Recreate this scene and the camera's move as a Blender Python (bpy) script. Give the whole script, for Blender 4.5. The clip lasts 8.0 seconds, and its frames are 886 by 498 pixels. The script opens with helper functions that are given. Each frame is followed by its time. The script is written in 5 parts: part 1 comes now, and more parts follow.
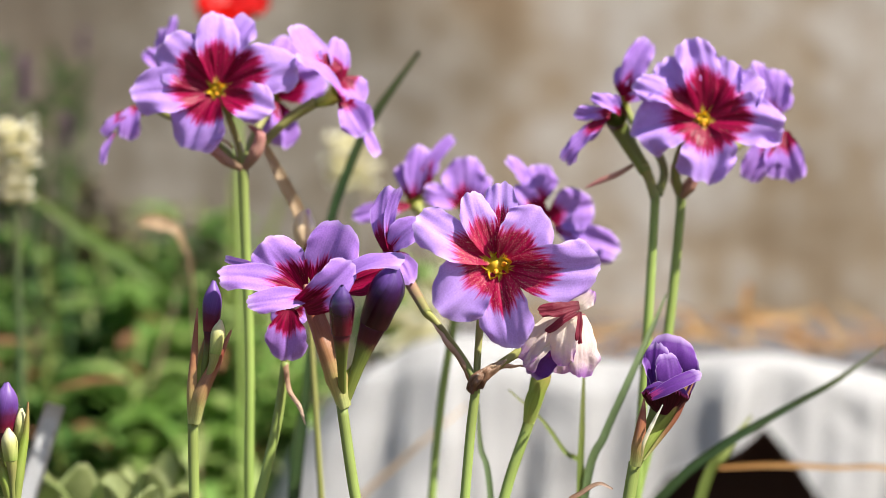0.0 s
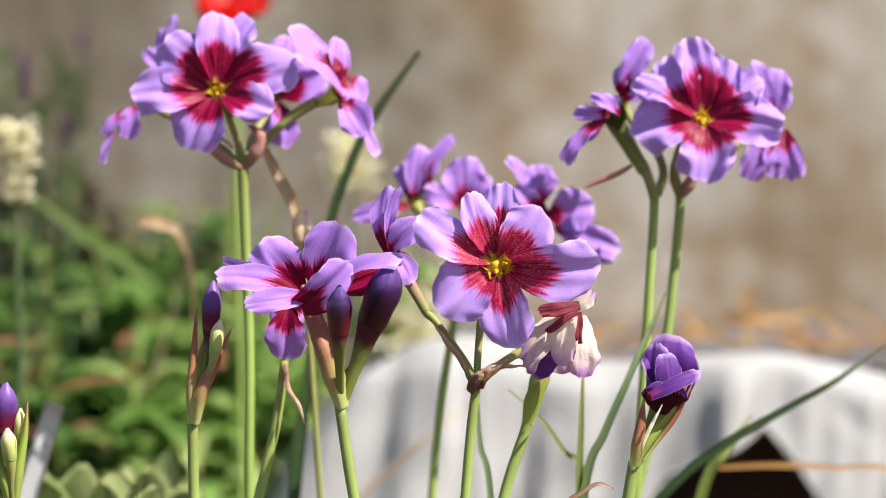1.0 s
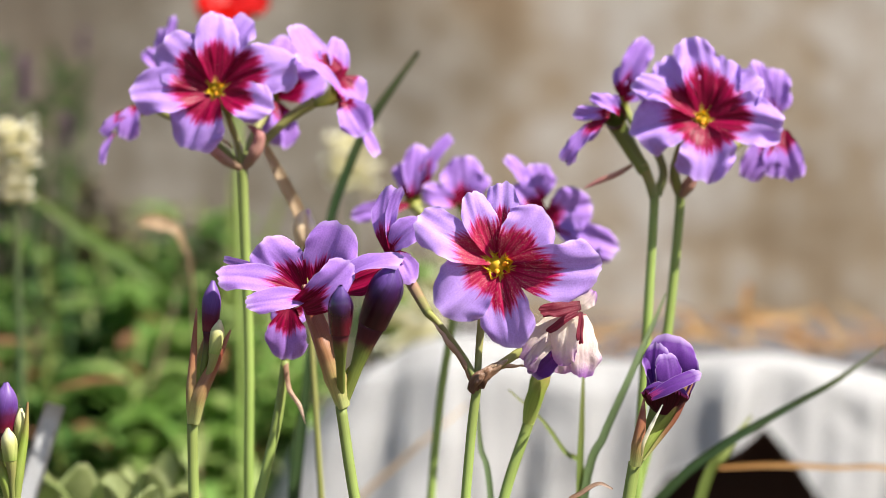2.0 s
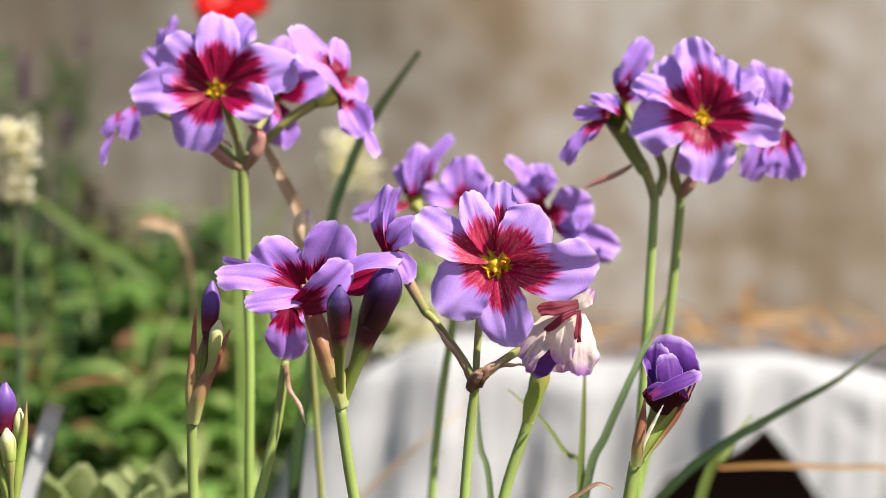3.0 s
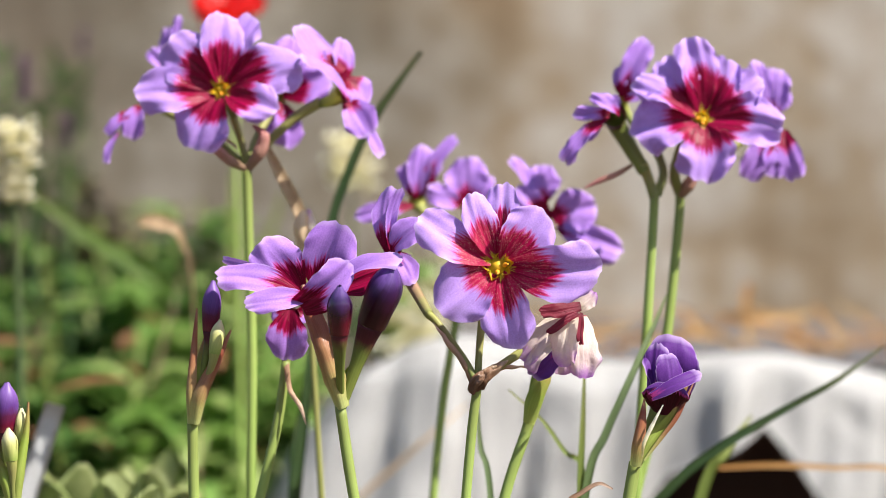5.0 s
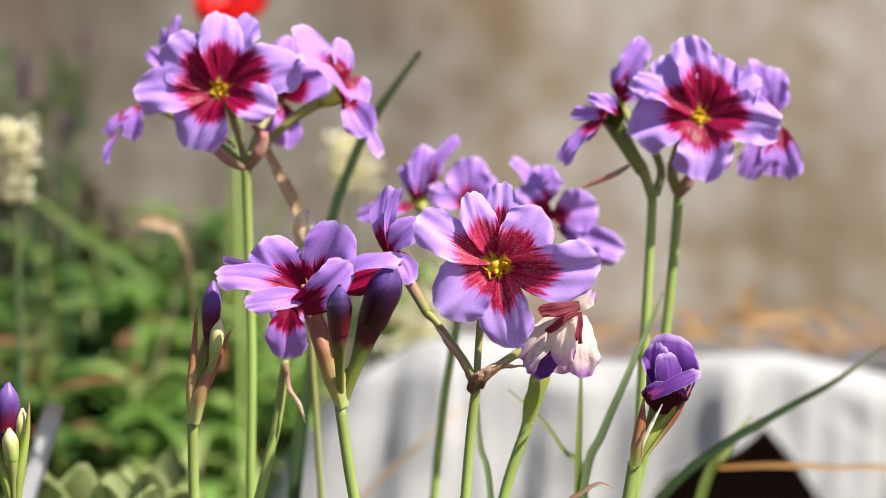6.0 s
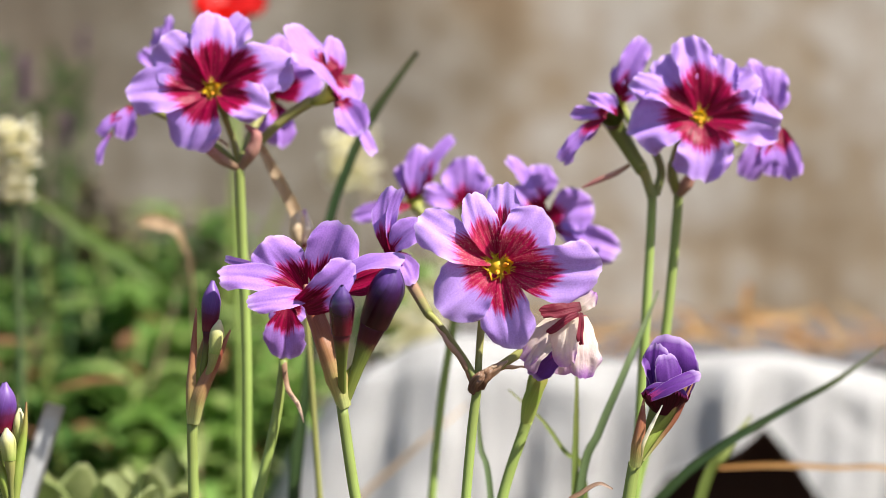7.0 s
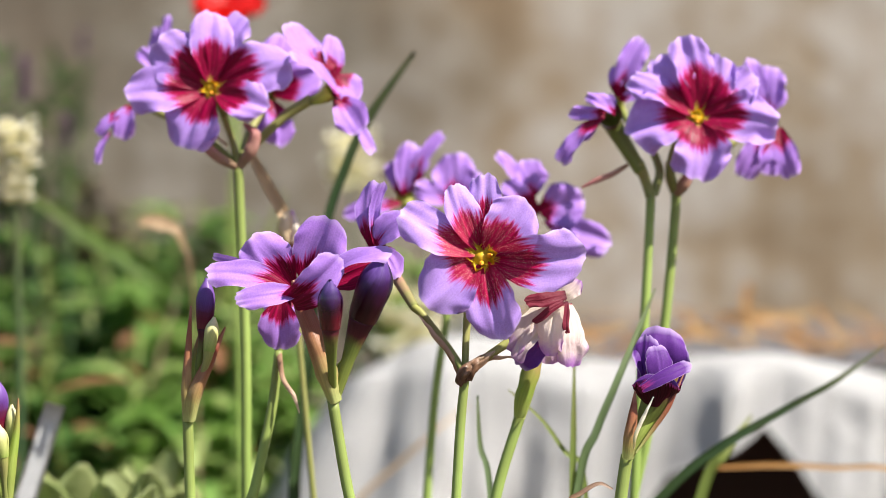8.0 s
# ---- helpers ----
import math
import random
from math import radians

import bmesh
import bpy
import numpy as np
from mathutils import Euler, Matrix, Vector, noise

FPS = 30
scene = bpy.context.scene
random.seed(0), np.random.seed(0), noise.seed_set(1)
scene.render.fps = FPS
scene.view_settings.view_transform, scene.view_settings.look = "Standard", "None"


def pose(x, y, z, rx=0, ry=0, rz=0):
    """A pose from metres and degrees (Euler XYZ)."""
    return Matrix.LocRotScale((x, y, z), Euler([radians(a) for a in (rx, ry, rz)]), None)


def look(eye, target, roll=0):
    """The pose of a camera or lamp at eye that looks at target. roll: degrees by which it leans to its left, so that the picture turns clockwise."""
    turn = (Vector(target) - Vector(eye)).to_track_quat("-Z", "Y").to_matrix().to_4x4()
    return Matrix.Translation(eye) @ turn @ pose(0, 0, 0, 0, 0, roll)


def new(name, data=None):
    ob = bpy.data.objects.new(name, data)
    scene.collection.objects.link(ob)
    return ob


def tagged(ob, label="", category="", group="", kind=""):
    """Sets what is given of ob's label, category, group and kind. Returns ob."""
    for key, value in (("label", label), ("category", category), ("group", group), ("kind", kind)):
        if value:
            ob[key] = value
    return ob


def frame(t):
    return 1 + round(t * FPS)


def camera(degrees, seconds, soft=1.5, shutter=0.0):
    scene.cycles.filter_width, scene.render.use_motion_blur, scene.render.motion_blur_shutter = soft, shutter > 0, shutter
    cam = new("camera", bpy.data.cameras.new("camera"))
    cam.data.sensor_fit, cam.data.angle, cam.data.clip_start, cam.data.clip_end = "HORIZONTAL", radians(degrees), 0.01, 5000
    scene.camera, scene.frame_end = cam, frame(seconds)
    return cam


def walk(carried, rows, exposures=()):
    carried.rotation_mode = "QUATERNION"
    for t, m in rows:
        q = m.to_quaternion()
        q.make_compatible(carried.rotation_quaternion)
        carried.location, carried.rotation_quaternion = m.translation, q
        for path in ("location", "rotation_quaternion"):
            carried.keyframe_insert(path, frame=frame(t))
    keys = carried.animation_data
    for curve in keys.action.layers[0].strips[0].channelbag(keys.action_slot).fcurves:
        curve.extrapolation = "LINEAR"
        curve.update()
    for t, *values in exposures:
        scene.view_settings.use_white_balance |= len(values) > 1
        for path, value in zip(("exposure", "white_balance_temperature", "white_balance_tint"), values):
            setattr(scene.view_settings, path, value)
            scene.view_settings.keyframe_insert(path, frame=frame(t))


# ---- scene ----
# A close view of garden flowers on a tripod; the wind moves the stalks.
cam = camera(20, 8.0, soft=0.6)
cam.data.dof.use_dof = True
cam.data.dof.focus_distance = 0.695
cam.data.dof.aperture_fstop = 7.4
CAMERA_POSE = look((0, -0.695, 0.16), (0, 0, 0.16))
walk(cam, [(0.0, CAMERA_POSE), (8.0, CAMERA_POSE)], [(0.0, 1.15), (8.0, 1.15)])

# ---- light ----
SUN_ELEVATION, SUN_TURN = radians(49), radians(121)  # turn: clockwise from north (+y)
world = bpy.data.worlds.new("world")
scene.world = world
world.use_nodes = True
sky = world.node_tree.nodes.new("ShaderNodeTexSky")
sky.sky_type, sky.sun_disc = "NISHITA", False
sky.sun_elevation, sky.sun_rotation = SUN_ELEVATION, SUN_TURN
world.node_tree.links.new(sky.outputs[0], world.node_tree.nodes["Background"].inputs[0])
world.node_tree.nodes["Background"].inputs[1].default_value = 0.073
sun = new("sun", bpy.data.lights.new("sun", "SUN"))
sun.data.energy, sun.data.angle, sun.data.color = 5.0, radians(0.6), (1.0, 0.94, 0.84)
sun_way = Vector((math.sin(SUN_TURN) * math.cos(SUN_ELEVATION), math.cos(SUN_TURN) * math.cos(SUN_ELEVATION), math.sin(SUN_ELEVATION)))
sun.matrix_world = look(sun_way * 3, (0, 0, 0))

# ---- materials ----
class Shade:
    """A node material in the making."""

    def __init__(self, name):
        self.material = bpy.data.materials.new(name)
        self.material.use_nodes = True
        self.tree = self.material.node_tree
        self.surface = self.tree.nodes["Principled BSDF"]
        self.out = self.tree.nodes["Material Output"]

    def node(self, kind, **inputs):
        n = self.tree.nodes.new("ShaderNode" + kind)
        for key, value in inputs.items():
            self.put(n, key.replace("_", " "), value)
        return n

    def put(self, n, key, value):
        socket = n.inputs[int(key)] if key.isdigit() else n.inputs[key]
        if isinstance(value, bpy.types.NodeSocket):
            self.tree.links.new(value, socket)
        else:
            socket.default_value = value

    def coords(self, which="Object"):
        return self.tree.nodes.new("ShaderNodeTexCoord").outputs[which]

    def scaled(self, vector, scale):
        n = self.tree.nodes.new("ShaderNodeMapping")
        self.put(n, "Vector", vector)
        n.inputs["Scale"].default_value = scale
        return n.outputs[0]

    def noise(self, vector, scale, detail=4.0, rough=0.55):
        n = self.node("TexNoise", Vector=vector, Scale=scale, Detail=detail, Roughness=rough)
        return n.outputs["Fac"]

    def math(self, op, a, b=0.0):
        n = self.tree.nodes.new("ShaderNodeMath")
        n.operation = op
        self.put(n, "0", a)
        self.put(n, "1", b)
        return n.outputs[0]

    def ramp(self, value, stops):
        n = self.tree.nodes.new("ShaderNodeValToRGB")
        self.put(n, "Fac", value)
        e = n.color_ramp.elements
        while len(e) < len(stops):
            e.new(1.0)
        for el, (p, c) in zip(e, stops):
            el.position = p
            el.color = (*c, 1) if len(c) == 3 else c
        return n.outputs["Color"]

    def mix(self, factor, a, b, blend="MIX"):
        n = self.tree.nodes.new("ShaderNodeMix")
        n.data_type, n.blend_type = "RGBA", blend
        for i, v in ((0, factor), (6, a), (7, b)):
            if isinstance(v, bpy.types.NodeSocket):
                self.tree.links.new(v, n.inputs[i])
            else:
                n.inputs[i].default_value = v if i == 0 else (*v, 1)
        return n.outputs[2]

    def bump(self, height, strength, distance=0.0005):
        n = self.node("Bump", Height=height, Strength=strength, Distance=distance)
        self.put(self.surface, "Normal", n.outputs[0])
        return n.outputs[0]

    def finish(self, colour, rough=0.6, thin=0.0, thin_colour=None, normal=None, specular=0.3):
        self.put(self.surface, "Base Color", colour)
        self.put(self.surface, "Roughness", rough)
        self.surface.inputs["Specular IOR Level"].default_value = specular
        if thin:
            t = self.node("BsdfTranslucent", Color=thin_colour or colour)
            if normal:
                self.put(t, "Normal", normal)
            m = self.tree.nodes.new("ShaderNodeMixShader")
            m.inputs[0].default_value = thin
            self.tree.links.new(self.surface.outputs[0], m.inputs[1])
            self.tree.links.new(t.outputs[0], m.inputs[2])
            self.tree.links.new(m.outputs[0], self.out.inputs[0])
        return self.material

    def uv(self):
        s = self.tree.nodes.new("ShaderNodeSeparateXYZ")
        self.put(s, "Vector", self.coords("UV"))
        return s.outputs[0], s.outputs[1]

    def chance(self):
        return self.tree.nodes.new("ShaderNodeObjectInfo").outputs["Random"]


def petal_material(name, throat_edge=0.10, glitter=0.74, pale=(0.53, 0.345, 0.80), deep=(0.30, 0.14, 0.56), wine=1.0):
    """Violet tepal with veins and a glossy crimson blotch that ends half-way up the v axis in ragged fingers."""
    s = Shade(name)
    u, v = s.uv()
    uvw = s.coords("UV")
    chance = s.math("MULTIPLY", s.chance(), 7.0)
    shifted = s.node("VectorMath", **{"0": uvw, "1": s.node("CombineXYZ", X=0.0, Y=0.0, Z=chance).outputs[0]}).outputs[0]
    streak = s.noise(s.scaled(shifted, (22, 1.4, 1)), 1.0, 3)
    vein = s.noise(s.scaled(shifted, (60, 2.5, 1)), 1.0, 2)
    blot = s.noise(s.coords("Object"), 160, 3)
    off = s.math("MULTIPLY", s.math("SUBTRACT", s.math("ABSOLUTE", s.math("SUBTRACT", u, 0.5)), 0.22), 0.36)
    reach = s.math("ADD", s.math("ADD", v, off), s.math("MULTIPLY", s.math("SUBTRACT", streak, 0.5), 0.46))
    violet = s.mix(s.math("MULTIPLY", blot, 0.75), pale, deep)
    violet = s.mix(1.0, violet, s.ramp(vein, [(0.30, (0.92, 0.91, 0.94)), (0.50, (1.0, 1.0, 1.0)), (0.70, (1.04, 1.04, 1.03))]), "MULTIPLY")
    fine = s.noise(s.coords("Object"), 2300, 3)
    violet = s.mix(1.0, violet, s.ramp(fine, [(0.32, (0.88, 0.87, 0.90)), (0.52, (1.0, 1.0, 1.0)), (0.70, (1.10, 1.11, 1.08))]), "MULTIPLY")
    # Paler rim: light coming through the thin edge, painted into the violet.
    margin = s.math("MAXIMUM", s.math("ABSOLUTE", s.math("SUBTRACT", u, 0.5)), s.math("MULTIPLY", v, 0.5))
    violet = s.mix(s.ramp(margin, [(0.465, (0, 0, 0)), (0.50, (0.45, 0.45, 0.45))]), violet, (0.70, 0.53, 0.86))
    red = s.ramp(s.noise(s.scaled(shifted, (30, 1.8, 1)), 1.0, 4), [(0.30, (0.075, 0.0006, 0.012)), (0.50, (0.20, 0.0006, 0.030)), (0.68, (0.29, 0.001, 0.050)), (0.86, (0.40, 0.012, 0.09))])
    red = s.mix(1.0, red, (wine, wine, wine), "MULTIPLY")
    rim = s.mix(s.ramp(reach, [(0.44, (0, 0, 0)), (0.50, (1, 1, 1))]), red, (0.46, 0.045, 0.24))
    body = s.mix(s.ramp(reach, [(0.485, (0, 0, 0)), (0.57, (1, 1, 1))]), rim, violet)
    throat = s.mix(s.ramp(s.math("SUBTRACT", reach, throat_edge), [(0.0, (0, 0, 0)), (0.05, (1, 1, 1))]), (0.62, 0.55, 0.05), body)
    cells = s.noise(s.coords("Object"), 4600, 2)
    # Sun glints on the crimson cells, painted as pale pinkish dots.
    painted_glint = s.ramp(s.math("ADD", cells, s.math("MULTIPLY", streak, 0.25)), [(glitter, (0, 0, 0)), (glitter + 0.06, (1, 1, 1))])
    redness = s.ramp(reach, [(0.12, (0, 0, 0)), (0.2, (1, 1, 1)), (0.50, (1, 1, 1)), (0.56, (0, 0, 0))])
    throat = s.mix(s.math("MULTIPLY", s.math("MULTIPLY", painted_glint, redness), 0.7), throat, (0.85, 0.52, 0.44))
    ribs = s.math("MULTIPLY", s.math("MULTIPLY", streak, redness), 1.6)
    n = s.bump(s.math("ADD", s.math("ADD", s.math("MULTIPLY", vein, 0.16), ribs), s.math("MULTIPLY", s.math("ADD", cells, fine), 0.13)), 0.30, 0.0005)
    rough = s.ramp(redness, [(0.0, (0.55, 0.55, 0.55)), (1.0, (0.36, 0.36, 0.36))])
    return s.finish(throat, rough, 0.27, throat, n, 0.2)


def plant_material(name, stops, scale=900.0, along=0.03, thin=0.15, rough=0.5, specular=0.35, fibres=0.85, relief=0.15):
    """Green or dry plant tissue: colour runs with length (v), fibres along it, blotches across it."""
    s = Shade(name)
    u, v = s.uv()
    fibre = s.noise(s.scaled(s.coords("UV"), (30, 1.2, 1)), 1.0, 3)
    patch = s.noise(s.coords("Object"), 110, 4)
    way = s.math("ADD", v, s.math("MULTIPLY", s.math("SUBTRACT", patch, 0.5), 0.5))
    colour = s.ramp(way, stops)
    colour = s.mix(1.0, colour, s.ramp(fibre, [(0.30, (fibres, fibres, fibres)), (0.52, (0.97, 0.97, 0.97)), (0.72, (1.15, 1.15, 1.15))]), "MULTIPLY")
    n = s.bump(s.math("ADD", fibre, s.math("MULTIPLY", s.noise(s.coords("Object"), scale, 2), 0.4)), relief, 0.0004)
    return s.finish(colour, rough, thin, colour, n, specular)


def wilted_material(name):
    """Papery faded tepal: whitish pink, maroon lines running up from its foot, violet rim."""
    s = Shade(name)
    u, v = s.uv()
    lines = s.noise(s.scaled(s.coords("UV"), (11, 1.0, 1)), 1.0, 3)
    patch = s.noise(s.coords("Object"), 210, 4)
    way = s.math("ADD", v, s.math("MULTIPLY", s.math("SUBTRACT", patch, 0.5), 0.35))
    colour = s.ramp(way, [(0.08, (0.24, 0.015, 0.04)), (0.20, (0.62, 0.42, 0.36)), (0.6, (0.78, 0.68, 0.58)), (0.86, (0.74, 0.58, 0.60)), (1.0, (0.46, 0.20, 0.58))])
    deep = s.math("SUBTRACT", s.math("ADD", lines, 0.06), s.math("MULTIPLY", v, 0.22))
    colour = s.mix(s.ramp(deep, [(0.56, (0, 0, 0)), (0.68, (0.6, 0.6, 0.6))]), colour, (0.32, 0.03, 0.07))
    n = s.bump(s.math("ADD", s.math("MULTIPLY", lines, 0.6), s.math("MULTIPLY", s.noise(s.coords("Object"), 700, 4), 0.8)), 0.5, 0.0006)
    return s.finish(colour, 0.4, 0.4, colour, n, 0.4)


def plaster_material(name):
    """Old plaster: beige, going over into a darker, greyer stretch to the left, with blotches and runs of damp."""
    s = Shade(name)
    where = s.coords("Object")
    big = s.noise(s.scaled(where, (1, 1, 0.7)), 8.0, 5)
    runs = s.noise(s.scaled(where, (26, 26, 5)), 1.0, 4)
    small = s.noise(where, 44, 4)
    tone = s.math("ADD", s.math("ADD", s.math("MULTIPLY", big, 0.34), s.math("MULTIPLY", runs, 0.32)), s.math("MULTIPLY", small, 0.34))
    beige = s.ramp(tone, [(0.40, (0.33, 0.233, 0.142)), (0.47, (0.43, 0.333, 0.231)), (0.52, (0.475, 0.395, 0.312)), (0.58, (0.60, 0.537, 0.465))])
    grey = s.ramp(tone, [(0.38, (0.21, 0.165, 0.12)), (0.49, (0.265, 0.222, 0.168)), (0.62, (0.43, 0.38, 0.32))])
    axes = s.tree.nodes.new("ShaderNodeSeparateXYZ")
    s.put(axes, "Vector", where)
    edge = s.math("ADD", axes.outputs[0], s.math("MULTIPLY", s.math("SUBTRACT", s.noise(where, 11.0, 3), 0.5), 0.16))
    colour = s.mix(s.ramp(s.math("ADD", s.math("MULTIPLY", edge, 5.0), 0.5), [(0.12, (0, 0, 0)), (0.75, (1, 1, 1))]), grey, beige)
    s.bump(small, 0.5, 0.003)
    return s.finish(colour, 0.85)


def leaf_material(name, a, b, c, thin=0.3):
    """Foliage that differs from leaf to leaf."""
    s = Shade(name)
    isle = s.tree.nodes.new("ShaderNodeNewGeometry").outputs["Random Per Island"]
    patch = s.noise(s.coords("Object"), 60, 4)
    pick = s.math("ADD", s.math("MULTIPLY", isle, 0.8), s.math("MULTIPLY", s.math("SUBTRACT", patch, 0.5), 0.6))
    colour = s.ramp(pick, [(0.1, a), (0.5, b), (0.85, c)])
    n = s.bump(s.noise(s.coords("Object"), 420, 4), 0.4, 0.001)
    return s.finish(colour, 0.5, thin, colour, n, 0.35)


def rough_material(name, stops, scale, fine, bump=0.5, distance=0.003, rough=0.85, stretch=(1, 1, 1)):
    """Earth, plaster, wood, cloth: blotches and grain."""
    s = Shade(name)
    where = s.scaled(s.coords("Object"), stretch)
    big = s.noise(where, scale, 5)
    small = s.noise(where, fine, 4)
    colour = s.ramp(s.math("ADD", s.math("MULTIPLY", big, 0.75), s.math("MULTIPLY", small, 0.25)), stops)
    s.bump(small, bump, distance)
    return s.finish(colour, rough)


PETAL = petal_material("violet_petal", -0.01, 0.73, wine=1.55)
PETAL_TALL = petal_material("violet_petal_tall", -0.05, 0.82, (0.50, 0.315, 0.765), (0.28, 0.128, 0.53), 1.12)
PETAL_SIDE = petal_material("violet_petal_hidden_throat", -0.9, 0.84, (0.44, 0.245, 0.695), (0.245, 0.095, 0.465))
PETAL_BUD = petal_material("bud_petal", -0.9, 0.95, (0.135, 0.036, 0.265), (0.06, 0.013, 0.14), 0.22)
STEM = plant_material("green_stalk", [(0.1, (0.22, 0.32, 0.07)), (0.5, (0.29, 0.39, 0.10)), (0.9, (0.22, 0.27, 0.07))], fibres=0.93, relief=0.08)
PEDICEL = plant_material("flower_stalk", [(0.1, (0.22, 0.25, 0.07)), (0.6, (0.28, 0.27, 0.09)), (0.95, (0.32, 0.33, 0.09))])
TUBE = plant_material("flower_tube", [(0.1, (0.20, 0.24, 0.05)), (0.5, (0.36, 0.36, 0.07)), (0.9, (0.45, 0.42, 0.08))])
TUBE_PINK = plant_material("pinkish_tube", [(0.05, (0.24, 0.26, 0.08)), (0.25, (0.36, 0.17, 0.14)), (0.9, (0.22, 0.04, 0.11))], fibres=0.55)
TUBE_DARK = plant_material("maroon_tube", [(0.1, (0.20, 0.24, 0.06)), (0.5, (0.16, 0.05, 0.05)), (0.9, (0.12, 0.008, 0.03))])
TUBE_GREEN = plant_material("green_tube", [(0.1, (0.20, 0.24, 0.05)), (0.5, (0.15, 0.19, 0.04)), (0.76, (0.09, 0.015, 0.022)), (1.0, (0.06, 0.006, 0.02))])
SPATHE = plant_material("papery_bract", [(0.05, (0.50, 0.54, 0.20)), (0.22, (0.45, 0.38, 0.14)), (0.42, (0.37, 0.19, 0.09)), (0.62, (0.32, 0.11, 0.06)), (0.80, (0.30, 0.08, 0.05)), (0.95, (0.40, 0.18, 0.13))], thin=0.3, fibres=0.74, relief=0.3, rough=0.36)
SPATHE_GREEN = plant_material("green_bract", [(0.05, (0.36, 0.42, 0.11)), (0.5, (0.27, 0.36, 0.06)), (0.95, (0.32, 0.17, 0.08))], thin=0.3)
DRY = plant_material("dried_tissue", [(0.1, (0.36, 0.20, 0.12)), (0.5, (0.55, 0.35, 0.24)), (0.9, (0.66, 0.48, 0.38))], thin=0.3, fibres=0.6, relief=0.4)
HUSK = plant_material("brown_husk", [(0.1, (0.13, 0.055, 0.03)), (0.5, (0.26, 0.14, 0.08)), (0.9, (0.42, 0.29, 0.19))], thin=0.2, fibres=0.5, relief=0.6, rough=0.28, specular=0.6)
BRACT_PINK = plant_material("pinkish_bract", [(0.1, (0.28, 0.17, 0.10)), (0.5, (0.46, 0.23, 0.19)), (0.9, (0.36, 0.11, 0.12))], thin=0.3, fibres=0.7, relief=0.4)
BUD = plant_material("closed_bud", [(0.05, (0.05, 0.010, 0.010)), (0.30, (0.022, 0.001, 0.006)), (0.50, (0.034, 0.004, 0.022)), (0.72, (0.030, 0.008, 0.055)), (1.0, (0.11, 0.052, 0.24))], thin=0.05, rough=0.32, specular=0.35)
BUD_GLOSS = plant_material("glossy_bud", [(0.05, (0.09, 0.006, 0.014)), (0.30, (0.07, 0.001, 0.010)), (0.55, (0.028, 0.003, 0.016)), (0.80, (0.04, 0.015, 0.085)), (1.0, (0.13, 0.07, 0.26))], thin=0.05, rough=0.2, specular=0.6)
BUD_VIOLET = plant_material("violet_bud", [(0.05, (0.16, 0.03, 0.03)), (0.25, (0.11, 0.002, 0.022)), (0.42, (0.09, 0.01, 0.05)), (0.56, (0.10, 0.035, 0.20)), (1.0, (0.20, 0.105, 0.37))], thin=0.15, rough=0.4, specular=0.3)
BUD_PALE = plant_material("pale_bud", [(0.1, (0.28, 0.36, 0.08)), (0.5, (0.52, 0.53, 0.19)), (0.9, (0.70, 0.65, 0.38))], thin=0.2)
THROAT = plant_material("golden_throat", [(0.1, (0.66, 0.40, 0.02)), (0.5, (0.74, 0.60, 0.05)), (0.95, (0.72, 0.66, 0.10))], thin=0.1)
YELLOW = plant_material("yellow_staminode", [(0.1, (0.70, 0.62, 0.05)), (0.6, (0.85, 0.62, 0.03)), (0.95, (0.78, 0.34, 0.02))], thin=0.1)
ANTHER = plant_material("orange_anther", [(0.1, (0.78, 0.52, 0.03)), (0.6, (0.80, 0.38, 0.02)), (0.95, (0.66, 0.16, 0.012))], thin=0.1)
WILT = wilted_material("wilted_petal")
WILT_RED = plant_material("wilted_crimson", [(0.1, (0.10, 0.003, 0.015)), (0.5, (0.17, 0.008, 0.028)), (0.9, (0.20, 0.018, 0.04))], thin=0.3, fibres=0.6, relief=0.4)
LEAF_GREEN = plant_material("bright_green_leaf", [(0.1, (0.13, 0.18, 0.035)), (0.5, (0.13, 0.23, 0.03)), (0.95, (0.05, 0.09, 0.02))], thin=0.3)
BLADE = plant_material("grass_like_leaf", [(0.1, (0.07, 0.12, 0.04)), (0.5, (0.06, 0.115, 0.045)), (0.95, (0.11, 0.13, 0.05))], thin=0.2)
BLADE_LIGHT = plant_material("light_leaf", [(0.1, (0.26, 0.34, 0.09)), (0.5, (0.31, 0.39, 0.11)), (0.95, (0.36, 0.39, 0.14))], thin=0.4)
PALE_STRAW = plant_material("bleached_straw", [(0.1, (0.60, 0.44, 0.28)), (0.95, (0.64, 0.50, 0.34))], thin=0.2)
BLADE_MID = plant_material("mid_green_leaf", [(0.1, (0.20, 0.28, 0.12)), (0.5, (0.22, 0.31, 0.15)), (0.95, (0.26, 0.32, 0.16))], thin=0.25)
STRAW = plant_material("dry_straw", [(0.1, (0.52, 0.28, 0.09)), (0.5, (0.64, 0.40, 0.17)), (0.95, (0.66, 0.48, 0.24))], thin=0.2)
CREAM = plant_material("cream_petal", [(0.1, (0.60, 0.55, 0.26)), (0.5, (0.82, 0.78, 0.60)), (0.95, (0.88, 0.86, 0.74))], thin=0.35)
RED = plant_material("poppy_petal", [(0.1, (0.20, 0.005, 0.005)), (0.4, (0.58, 0.004, 0.004)), (0.95, (0.66, 0.008, 0.006))], thin=0.45)
LAVENDER = plant_material("dull_purple_bract", [(0.1, (0.16, 0.10, 0.15)), (0.9, (0.22, 0.12, 0.22))])
FOLIAGE = leaf_material("foliage", (0.07, 0.155, 0.036), (0.19, 0.31, 0.08), (0.50, 0.56, 0.25), 0.5)
